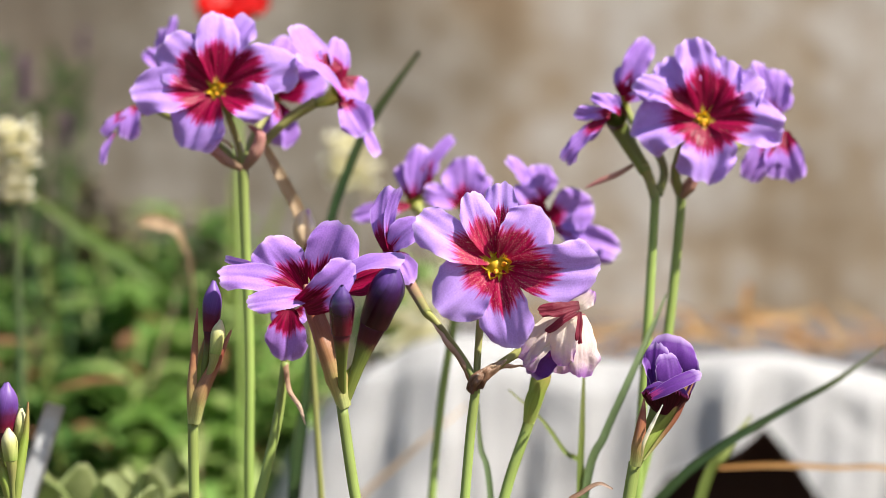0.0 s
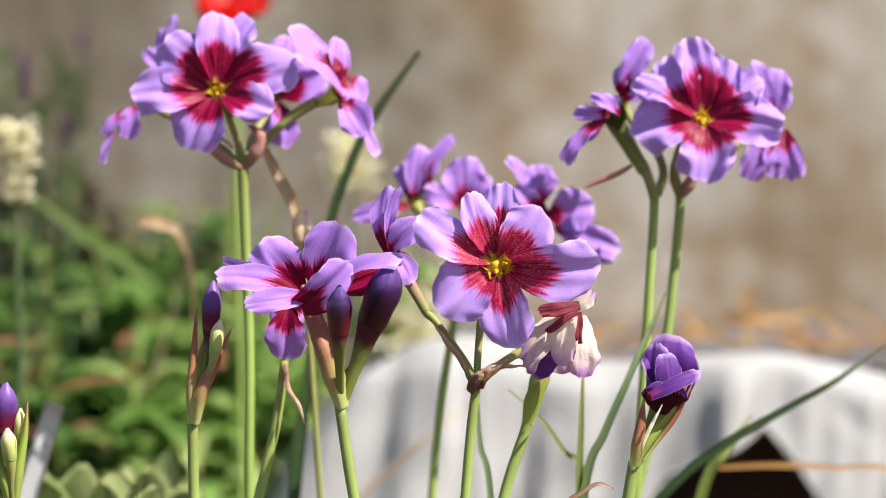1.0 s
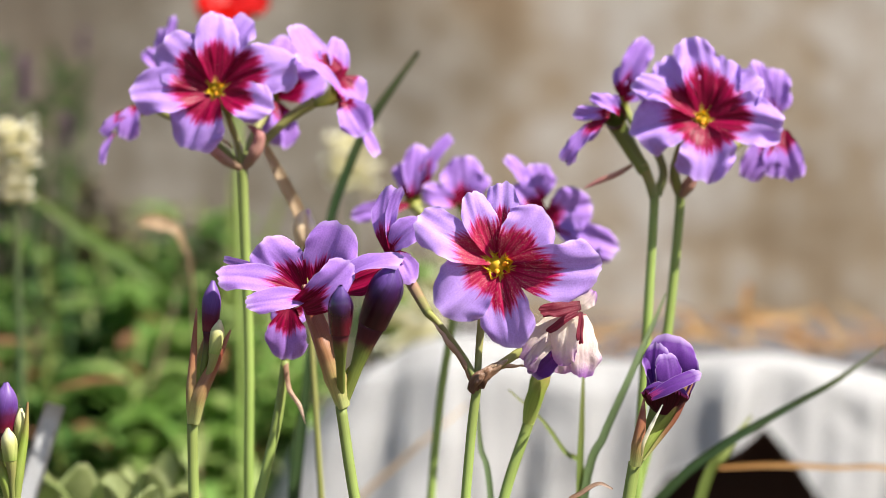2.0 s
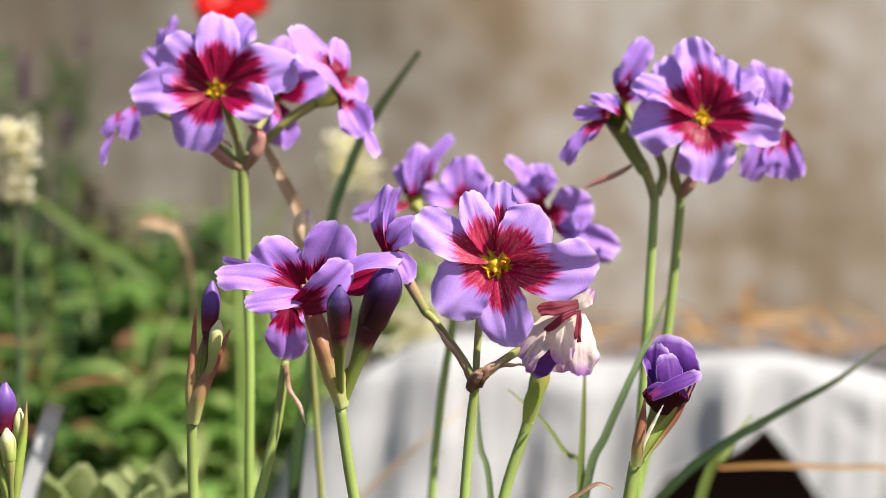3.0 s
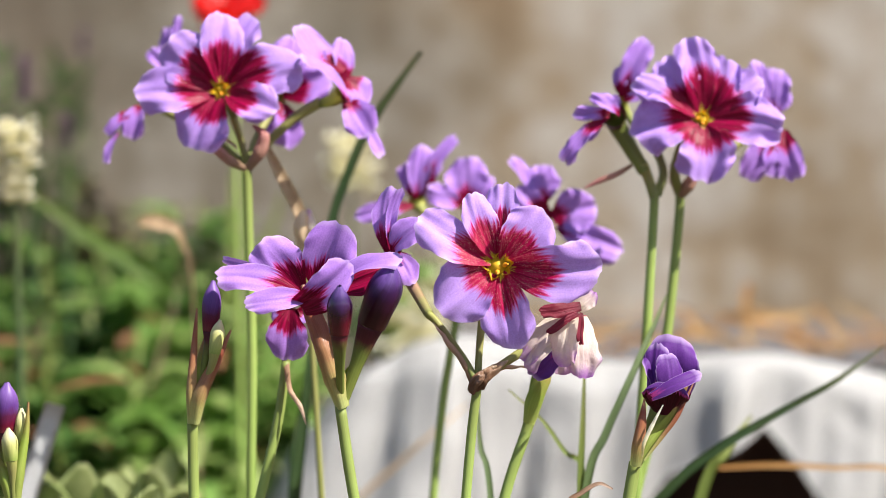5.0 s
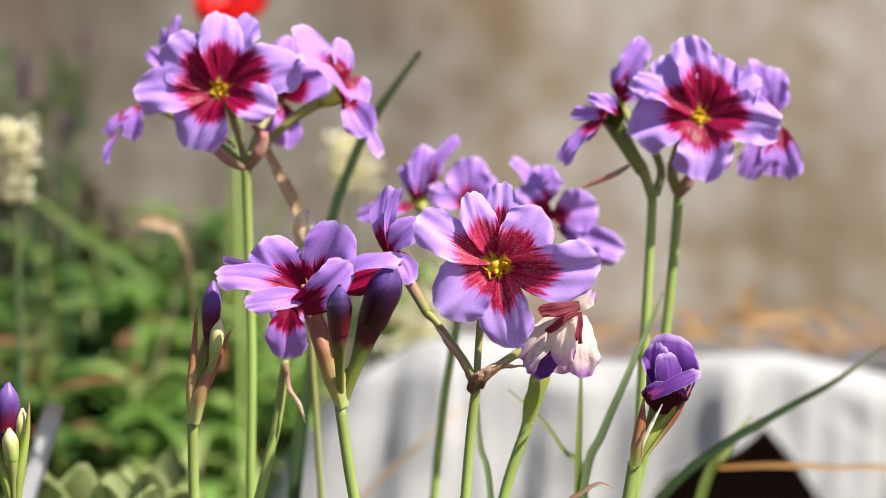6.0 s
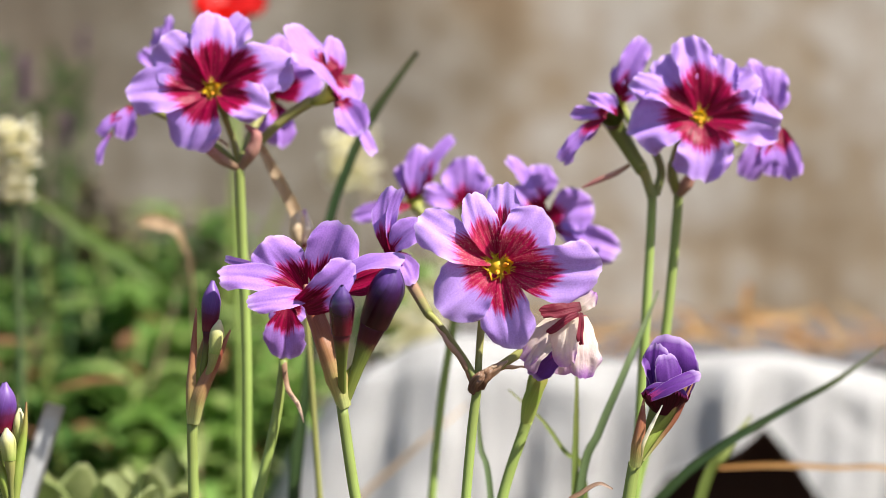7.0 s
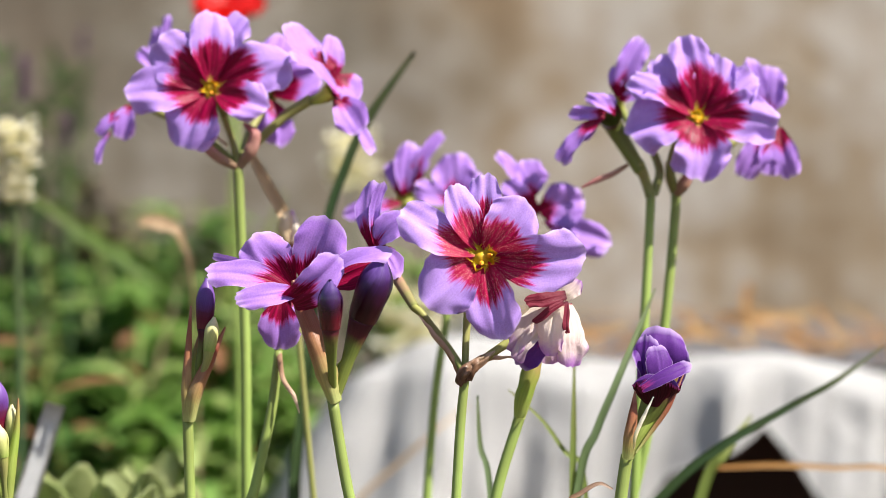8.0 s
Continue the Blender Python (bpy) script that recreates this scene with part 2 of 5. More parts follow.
FOLIAGE_LIGHT = leaf_material("yellowish_foliage", (0.14, 0.26, 0.055), (0.26, 0.40, 0.10), (0.46, 0.53, 0.22), 0.45)
# Darker copy of the foliage: shade on the rear plants put into the colour.
FOLIAGE_SHADED = leaf_material("shaded_green_foliage", (0.035, 0.075, 0.02), (0.085, 0.15, 0.04), (0.24, 0.29, 0.10), 0.35)
BROWN_LEAF = leaf_material("brown_foliage", (0.06, 0.045, 0.028), (0.12, 0.09, 0.055), (0.19, 0.15, 0.09), 0.2)
SUCCULENT = leaf_material("succulent", (0.20, 0.28, 0.08), (0.46, 0.47, 0.23), (0.76, 0.40, 0.34), thin=0.1)
DEAD_LEAF = leaf_material("dead_leaf", (0.26, 0.12, 0.06), (0.44, 0.25, 0.13), (0.56, 0.40, 0.25))
WALL = plaster_material("stained_plaster")
SOIL = rough_material("dark_soil", [(0.3, (0.05, 0.035, 0.022)), (0.7, (0.15, 0.11, 0.07))], 18, 200, 1.0, 0.006)
GRAVEL = rough_material("grey_grit", [(0.34, (0.05, 0.048, 0.054)), (0.5, (0.125, 0.12, 0.132)), (0.68, (0.26, 0.245, 0.235))], 34, 160, 1.0, 0.012)
CLOTH = rough_material("white_cloth", [(0.3, (0.495, 0.49, 0.49)), (0.7, (0.60, 0.595, 0.595))], 14, 1500, 0.25, 0.0006, 0.9)
TIMBER = rough_material("dark_timber", [(0.3, (0.015, 0.006, 0.004)), (0.7, (0.05, 0.018, 0.011))], 30, 260, 0.6, 0.002, 0.7, (0.15, 1, 1))
TAG = rough_material("grey_white_plastic", [(0.3, (0.60, 0.61, 0.63)), (0.7, (0.70, 0.70, 0.72))], 90, 900, 0.1, 0.0003, 0.35)

# ---- building helpers ----
def mesh_object(name, bm, material, smooth=True):
    me = bpy.data.meshes.new(name)
    bm.to_mesh(me)
    bm.free()
    me.materials.append(material)
    if smooth:
        me.polygons.foreach_set("use_smooth", [True] * len(me.polygons))
    return new(name, me)


def part(name, bm, material, parent, label=""):
    """One mesh under a thing or under a part; its points are given in the world."""
    ob = mesh_object(name, bm, material)
    bpy.context.view_layer.update()
    ob.parent = parent
    root = parent
    while root.parent:
        root = root.parent
    if root is parent:
        ob.location = -Vector(root.location)
    return tagged(ob, label)


def thing(name, base, label, category, group=""):
    ob = new(name)
    ob.location = base
    ob.empty_display_size = 0.01
    return tagged(ob, label, category, group)


def spline(points, steps=6):
    """A smooth line through points."""
    p = [Vector(q) for q in points]
    p = [2 * p[0] - p[1], *p, 2 * p[-1] - p[-2]]
    out = []
    for i in range(1, len(p) - 2):
        for k in range(steps):
            t = k / steps
            a, b, c, d = p[i - 1:i + 3]
            out.append(0.5 * ((2 * b) + (c - a) * t + (2 * a - 5 * b + 4 * c - d) * t * t + (3 * b - a - 3 * c + d) * t ** 3))
    return out + [p[-2]]


def spread(values, count):
    return [float(np.interp(i / (count - 1), np.linspace(0, 1, len(values)), values)) for i in range(count)]


def grid(bm, rows, uvs):
    """Faces through rows of points; uvs alike."""
    layer = bm.loops.layers.uv.verify()
    verts = [[bm.verts.new(p) for p in r] for r in rows]
    for i in range(len(rows) - 1):
        for j in range(len(rows[0]) - 1):
            spots = ((i, j), (i, j + 1), (i + 1, j + 1), (i + 1, j))
            f = bm.faces.new([verts[a][b] for a, b in spots])
            for loop, (a, b) in zip(f.loops, spots):
                loop[layer].uv = uvs[a][b]
    return verts


def tube(points, radii, sides=10, steps=6, bm=None, close=True):
    """A round, tapering stalk; v runs along it."""
    bm = bm or bmesh.new()
    line = spline(points, steps)
    r = spread(radii, len(line))
    side = None
    rows, uvs = [], []
    for i, p in enumerate(line):
        way = (line[min(i + 1, len(line) - 1)] - line[max(i - 1, 0)]).normalized()
        side = (way.orthogonal() if side is None else side - way * side.dot(way)).normalized()
        up = way.cross(side)
        ring = [p + r[i] * (math.cos(a) * side + math.sin(a) * up) for a in [2 * math.pi * k / sides for k in range(sides + 1)]]
        rows.append(ring)
        uvs.append([(k / sides, i / (len(line) - 1)) for k in range(sides + 1)])
    verts = grid(bm, rows, uvs)
    if close:
        for ring in (verts[0], verts[-1]):
            bm.faces.new(ring[:-1])
    bmesh.ops.remove_doubles(bm, verts=[v for ring in verts for v in (ring[0], ring[-1])], dist=1e-7)
    return bm


def strip(points, widths, facing, fold=0.25, steps=6, across=6, bm=None, thick=0.0, crinkle=0.0, seed=0.0, grain=420):
    """A blade, bract or dry shred: a channelled sheet along points, hollow towards facing."""
    bm = bm or bmesh.new()
    line = spline(points, steps)
    w = spread(widths, len(line))
    rows, uvs = [], []
    for i, p in enumerate(line):
        way = (line[min(i + 1, len(line) - 1)] - line[max(i - 1, 0)]).normalized()
        f = Vector(facing) - way * way.dot(Vector(facing))
        f.normalize()
        t = way.cross(f)
        row = []
        for k in range(across + 1):
            u = 2 * k / across - 1
            q = p + t * (u * w[i] * 0.5) + f * (fold * w[i] * (u * u - 0.5))
            if crinkle:
                q += f * crinkle * noise.noise(q * grain + Vector((seed, 0, 0)))
            row.append(q)
        rows.append(row)
        uvs.append([(k / across, i / (len(line) - 1)) for k in range(across + 1)])
    grid(bm, rows, uvs)
    if thick:
        bmesh.ops.solidify(bm, geom=list(bm.faces), thickness=thick)
    return bm


def facing_axes(n):
    """Right, up and out of a flower that looks along n."""
    n = Vector(n).normalized()
    x = Vector((0, 0, 1)).cross(n)
    x = x.normalized() if x.length > 0.05 else Vector((1, 0, 0))
    return x, n.cross(x), n


def tep(foot, tip, width, red=0.5, roll=0, bow=0.06, face=None, claw=0.2, cup=0.15):
    """A tepal's shape: foot and tip in mm from the flower's centre, width in mm, how far the blotch reaches, degrees of roll, arch,
    where it faces, how broad its foot is and how hollow it is across."""
    return foot, tip, width, red, roll, bow, face, claw, cup


def tepal_bm(centre, n, spec, seed, ruffle=1.0, crumple=0.0):
    """One tepal: narrow claw, broad blunt blade with a crease down the middle and a waved, slightly ragged rim."""
    foot, tip, width, red, roll, bow, face, claw, cup = spec
    a, b = Vector(centre) + Vector(foot) / 1000, Vector(centre) + Vector(tip) / 1000
    way = b - a
    length, half = way.length, width / 2000
    way.normalize()
    f = Vector(face or n)
    f = (f - way * f.dot(way)).normalized()
    side = way.cross(f)
    turn = radians(roll)
    f, side = f * math.cos(turn) + side * math.sin(turn), side * math.cos(turn) - f * math.sin(turn)
    r = random.Random(seed)
    ph1, ph2, ph3, ph4 = [r.uniform(0, 6.28) for _ in range(4)]
    bend, lop, notch, blunt = r.uniform(-0.05, 0.05), r.uniform(-0.06, 0.06), r.uniform(0.0, 0.035), min(0.46, half / length * r.uniform(0.85, 1.0))
    vee = r.uniform(0.06, 0.20)
    nv, nu = 28, 20
    rows, uvs = [], []
    for i in range(nv + 1):
        v = i / nv
        base = a + way * (length * v) + f * (length * (bow * 4 * v * (1 - v) - 0.05 * v ** 4))
        w = half * (claw + (1 - claw) * math.sin(math.pi / 2 * min(1.0, v / 0.62)) ** 0.90) * (1 - 0.06 * max(0.0, (v - 0.68) / 0.32) ** 2)
        row = []
        for k in range(nu + 1):
            u = 2 * k / nu - 1
            back = blunt * (1 - math.sqrt(1 - 0.97 * u * u)) + lop * u * 0.5 + notch * math.exp(-(u / 0.10) ** 2)
            rag = 0.014 * math.sin(5 * u + ph3) + 0.008 * math.sin(13 * u + ph1) + 0.004 * math.sin(29 * u + ph4)
            q = base - way * (length * (back - rag) * v ** 3.0)
            rim = 1 + 0.035 * math.sin(9 * v + ph2 + 2 * (u > 0)) * abs(u) ** 3 + 0.015 * math.sin(27 * v + ph4) * abs(u) ** 4
            q += side * (u * w * rim + bend * length * (4 * v * (1 - v)))
            wave = 0.20 * v * u * u * math.sin(6.0 * v + ph1 + 1.8 * u) + 0.14 * v * v * math.sin(4.5 * u + ph2) + 0.09 * abs(u) ** 3 * v * math.sin(19 * v + ph3 + (2.4 if u > 0 else 0)) + 0.07 * v ** 3 * math.sin(10 * u + ph4)
            crease = -0.07 * math.exp(-(u / 0.075) ** 2) + 0.03 * math.cos(8 * u + ph2) + vee * abs(u)
            q += f * half * (ruffle * wave + crease * math.sin(math.pi * min(1, v * 1.02)) + cup * u * u * math.sin(math.pi * min(1, v + 0.15)))
            if crumple:
                q += noise.noise_vector(q * 230 + Vector((seed, 0, 0))) * crumple * v
            row.append(q)
        rows.append(row)
        m = 0.5 * v / red if v < red else 0.5 + 0.5 * (v - red) / (1 - red)
        uvs.append([(k / nu, m) for k in range(nu + 1)])
    bm = bmesh.new()
    grid(bm, rows, uvs)
    return bm


def flower(plant, centre, n, petals, tail, seed, material, tube_material=TUBE, ruffle=1.0, crumple=0.0, girth=0.0021, label="", eye=1.0):
    """A flower: funnel tube from tail to centre, tepals and, in an open one, a star of yellow staminodes round the throat."""
    axes = facing_axes(n)
    c, t = Vector(centre), Vector(tail)
    middle = c - axes[2] * (c - t).length * 0.45
    base = part("flower", tube([t, middle.lerp(t, 0.25), middle.lerp(c, 0.35), c], [girth * 0.6, girth * 0.8, girth, girth * 1.15], 12, 5, close=False), tube_material, plant, label)
    for i, spec in enumerate(petals):
        part("petal", tepal_bm(c, n, spec, seed * 31 + i, ruffle, crumple), material, base)
    if eye:
        r = random.Random(seed)
        for k in range(6):
            a = radians(75 + 60 * k + r.uniform(-12, 12))
            way = axes[0] * math.cos(a) + axes[1] * math.sin(a)
            foot = c + way * 0.0011 * eye - axes[2] * 0.0006
            tip = c + way * r.uniform(0.0029, 0.0037) * eye + axes[2] * r.uniform(0.0014, 0.0030) * eye
            part("staminode", strip([foot, foot.lerp(tip, 0.5) + axes[2] * 0.0007 * eye, tip], [0.0018 * eye, 0.0028 * eye, 0.0004 * eye], axes[2] - way * 0.3, 0.45, 4, 4, thick=0.0003), YELLOW, base, "yellow pointed staminode")
        for k in range(2):
            a = radians(215 + 95 * k + 17 * seed)
            way = axes[0] * math.cos(a) + axes[1] * math.sin(a)
            at = c + way * 0.0013 * eye + axes[2] * 0.0008
            part("anther", tube([at, at + axes[2] * 0.0012 * eye + way * 0.0004, at + axes[2] * 0.0022 * eye + way * 0.0011], [0.0004 * eye, 0.0006 * eye, 0.0002 * eye], 8, 4), ANTHER, base, "small orange anther")
        part("throat", tube([c - axes[2] * 0.0022, c - axes[2] * 0.0006, c + axes[2] * 0.0011 * eye], [0.0012, 0.0016 * eye, 0.0019 * eye], 14, 3), THROAT, base)
    return base


def bud(plant, foot, base, tip, radius, material=BUD, seed=1, label="closed violet bud, maroon below"):
    """A closed bud: stalk, ovoid body and three tepals wrapped round it."""
    b, e = Vector(base), Vector(tip)
    way = (e - b).normalized()
    x = way.orthogonal().normalized()
    y = way.cross(x)
    stalk = b - way * (e - b).length * 0.25
    body = part("bud", tube([foot, Vector(foot).lerp(stalk, 0.6) , stalk, b], [radius * 0.30, radius * 0.38, radius * 0.60, radius * 0.76], 12, 6), PEDICEL if material is BUD_PALE else TUBE_GREEN, plant, label)
    for k in range(3):
        rows, uvs = [], []
        for i in range(15):
            v = i / 14
            fat = radius * (0.78 + 0.22 * math.sin(math.pi * min(v / 0.9, 1) * 0.62)) * (1 if v < 0.5 else max(0.20, 1 - ((v - 0.5) / 0.52) ** 2.2))
            row = []
            for j in range(11):
                u = 2 * j / 10 - 1
                a = 2.094 * k + seed + 1.45 * u + 0.7 * v
                rr = fat * (1.0 + 0.05 * u + 0.05 * math.sin(3 * u + 4 * v + k) + (0.10 if k == seed % 3 else 0) * v)
                row.append(b + way * (e - b).length * (v - 0.05 * u * u * v) + x * math.cos(a) * rr + y * math.sin(a) * rr)
            rows.append(row)
            uvs.append([(j / 10, 0.12 + 0.88 * v) for j in range(11)])
        bm = bmesh.new()
        grid(bm, rows, uvs)
        part("bud_petal", bm, material, body)
    return body


def opening_bud(plant, foot, centre, petals, seed, label):
    """A plump bud about to open: a green funnel, a maroon cup and tepals wrapped round one another, loose at the rim."""
    c = Vector(centre)
    body = part("flower", tube([foot, Vector(foot).lerp(c, 0.45), c - Vector((0, 0, 0.001)), c + Vector((0.0006, 0, 0.0026))], [0.0014, 0.0022, 0.0044, 0.0054], 14, 6), TUBE_GREEN, plant, label)
    for i, spec in enumerate(petals):
        part("petal", tepal_bm(c, (0, -1, 0.1), spec, seed * 31 + i, 0.45), PETAL_BUD, body)
    return body


def stalk(plant, points, radii, material=STEM, name="stem"):
    return part(name, tube(points, [0.93 * r for r in radii], 12, 8), material, plant)


# ---- the setting ----
def slab(name, lo, hi, material, label, cells=1, rough=0.0, category=""):
    """A box from lo to hi with an uneven, finely divided face."""
    bm = bmesh.new()
    bmesh.ops.create_cube(bm, size=1)
    for v in bm.verts:
        v.co = Vector([lo[i] + (v.co[i] + 0.5) * (hi[i] - lo[i]) for i in range(3)])
    if cells > 1:
        bmesh.ops.subdivide_edges(bm, edges=bm.edges, cuts=cells, use_grid_fill=True)
        for v in bm.verts:
            v.co += noise.noise_vector(v.co * 14) * rough
    return tagged(mesh_object(name, bm, material, False), label, category or name, kind="structure")


def uneven_sheet(x0, x1, y0, y1, z, nx, ny, rough, scale):
    bm = bmesh.new()
    rows = [[Vector((x0 + (x1 - x0) * i / nx, y0 + (y1 - y0) * j / ny, 0)) for i in range(nx + 1)] for j in range(ny + 1)]
    for row in rows:
        for p in row:
            p.z = z + rough * (noise.noise(p * scale) + 0.5 * noise.noise(p * scale * 2.7))
    grid(bm, rows, [[(i / nx, j / ny) for i in range(nx + 1)] for j in range(ny + 1)])
    return bm


def ground():
    bm = uneven_sheet(-0.9, 0.9, -0.9, 0.5, 0.0, 90, 70, 0.004, 30)
    far = [(-300, -300), (300, -300), (300, 300), (-300, 300)]
    vs = [bm.verts.new((x, y, -0.012)) for x, y in far]
    bm.faces.new(vs)
    tagged(mesh_object("ground", bm, SOIL), "dark bare garden soil under the flowers", "soil", kind="structure")


def wall_panel(name, x0, x1, y, material, label):
    bm = bmesh.new()
    nx, nz = 120, 40
    rows = [[Vector((x0 + (x1 - x0) * i / nx, y, -0.05 + 1.65 * j / nz)) for i in range(nx + 1)] for j in range(nz + 1)]
    for row in rows:
        for p in row:
            p.y += 0.004 * noise.noise(p * 9)
    grid(bm, rows, [[(i / nx, j / nz) for i in range(nx + 1)] for j in range(nz + 1)])
    bmesh.ops.solidify(bm, geom=list(bm.faces), thickness=0.15)
    tagged(mesh_object(name, bm, material, False), label, "wall", kind="structure")


def garden_wall():
    wall_panel("wall_north", -2.2, 2.2, 1.060, WALL, "stained beige and grey-brown rendered garden wall")


def raised_bed():
    bm = uneven_sheet(-0.022, 1.6, 0.375, 1.058, 0.108, 110, 40, 0.004, 34)
    tagged(mesh_object("bed_surface", bm, GRAVEL), "grey gritty bed surface strewn with straw", "gravel", kind="structure")
    slab("bed_edge", (-0.022, 0.366, 0.085), (1.6, 0.45, 0.104), TIMBER, "dark brown timber edge of the raised bed", category="timber")
    slab("bed_front", (-0.022, 0.44, -0.02), (1.6, 0.47, 0.084), TIMBER, "dark recessed timber front under the bed edge", category="timber")
    slab("bed_side", (-0.021, 0.471, -0.02), (0.0, 1.05, 0.104), TIMBER, "dark timber side of the raised bed", category="timber")


def draped_cloth():
    """White cloth laid over the bed's edge, hanging in soft folds with one lifted hem."""
    q = []
    for i in range(21):
        a = radians(180 - 90 * i / 20)
        q.append((Vector((-0.008 + 0.016 * math.cos(a), 0.366 - 0.016 * math.sin(a), 0)), Vector((math.cos(a), -math.sin(a), 0))))
    q = [(Vector((-0.024, 0.366 + 0.02 * k, 0)), Vector((-1, 0, 0))) for k in range(4, 0, -1)] + q
    q += [(Vector((-0.008 + 0.0040 * k, 0.35, 0)), Vector((0, -1, 0))) for k in range(1, 138)]
    rows, uvs = [], []
    for i in range(41):
        s = i / 40
        row = []
        for k, (p, o) in enumerate(q):
            x = p.x - (p.y - 0.35) * 0.8
            gap = p.x - 0.132
            hem = max(0.018, 0.0815 - (1.35 * gap if gap > 0 else 0.003 * (1 - math.exp(gap / 0.004)) - 0.43 * gap + 1.2 * max(0.0, -gap - 0.040)))
            rim = 0.1110 + 0.006 * math.exp(-((x + 0.005) / 0.04) ** 2) + 0.003 * math.sin(17 * x + 0.6) + 0.0035 * math.sin(52 * x + 1.0)
            way = x + 0.006 * math.sin(37 * x) + 0.004 * s
            fold = 0.55 + 0.45 * math.sin(118 * way + 0.9) + 0.30 * math.sin(215 * way + 2.0 * s + 1.0) + 0.12 * math.sin(395 * way)
            if s < 0.2:
                f = s / 0.2
                pos = p - o * 0.035 * (1 - f) + Vector((0, 0, rim + 0.001 * math.sin(40 * x + 9 * f) - 0.006 * (1 - f) ** 2))
            else:
                f = (s - 0.2) / 0.8
                drop = (rim - 0.004 - hem) * f
                out = 0.010 * math.sin(min(1, f * 6) * math.pi / 2) + 0.004 * f + (0.0075 + 0.004 * math.exp(-(x / 0.05) ** 2)) * fold * min(1.0, 0.25 + f * 1.8) * min(1, f * 8) + 0.050 * math.exp(-((p.x + 0.031) / 0.022) ** 2) * f
                lap = 0.0055 / (1 + math.exp(-(x - 0.111) / 0.0016)) * math.exp(-max(0.0, x - 0.111) / 0.024)
                tuck = 0.0045 * (math.exp(-((x - 0.168) / 0.007) ** 2) + math.exp(-((x - 0.047) / 0.006) ** 2) + 0.7 * math.exp(-((x + 0.018) / 0.005) ** 2))
                out += (lap - tuck) * min(1.0, f * 3.5)
                pos = p + o * out + Vector((0, 0, rim - drop + 0.002))
            pos += noise.noise_vector(pos * 40) * 0.0018
            row.append(pos)
        rows.append(row)
        uvs.append([(k / len(q), s) for k in range(len(q))])
    bm = bmesh.new()
    grid(bm, rows, uvs)
    bmesh.ops.solidify(bm, geom=list(bm.faces), thickness=0.0012)
    tagged(mesh_object("draped_cloth", bm, CLOTH), "white cloth hanging in soft folds over the bed edge", "cloth")


ground()
garden_wall()
raised_bed()
draped_cloth()

# ---- flowering stalks ----
GROUP = "violet flowers with crimson centres"


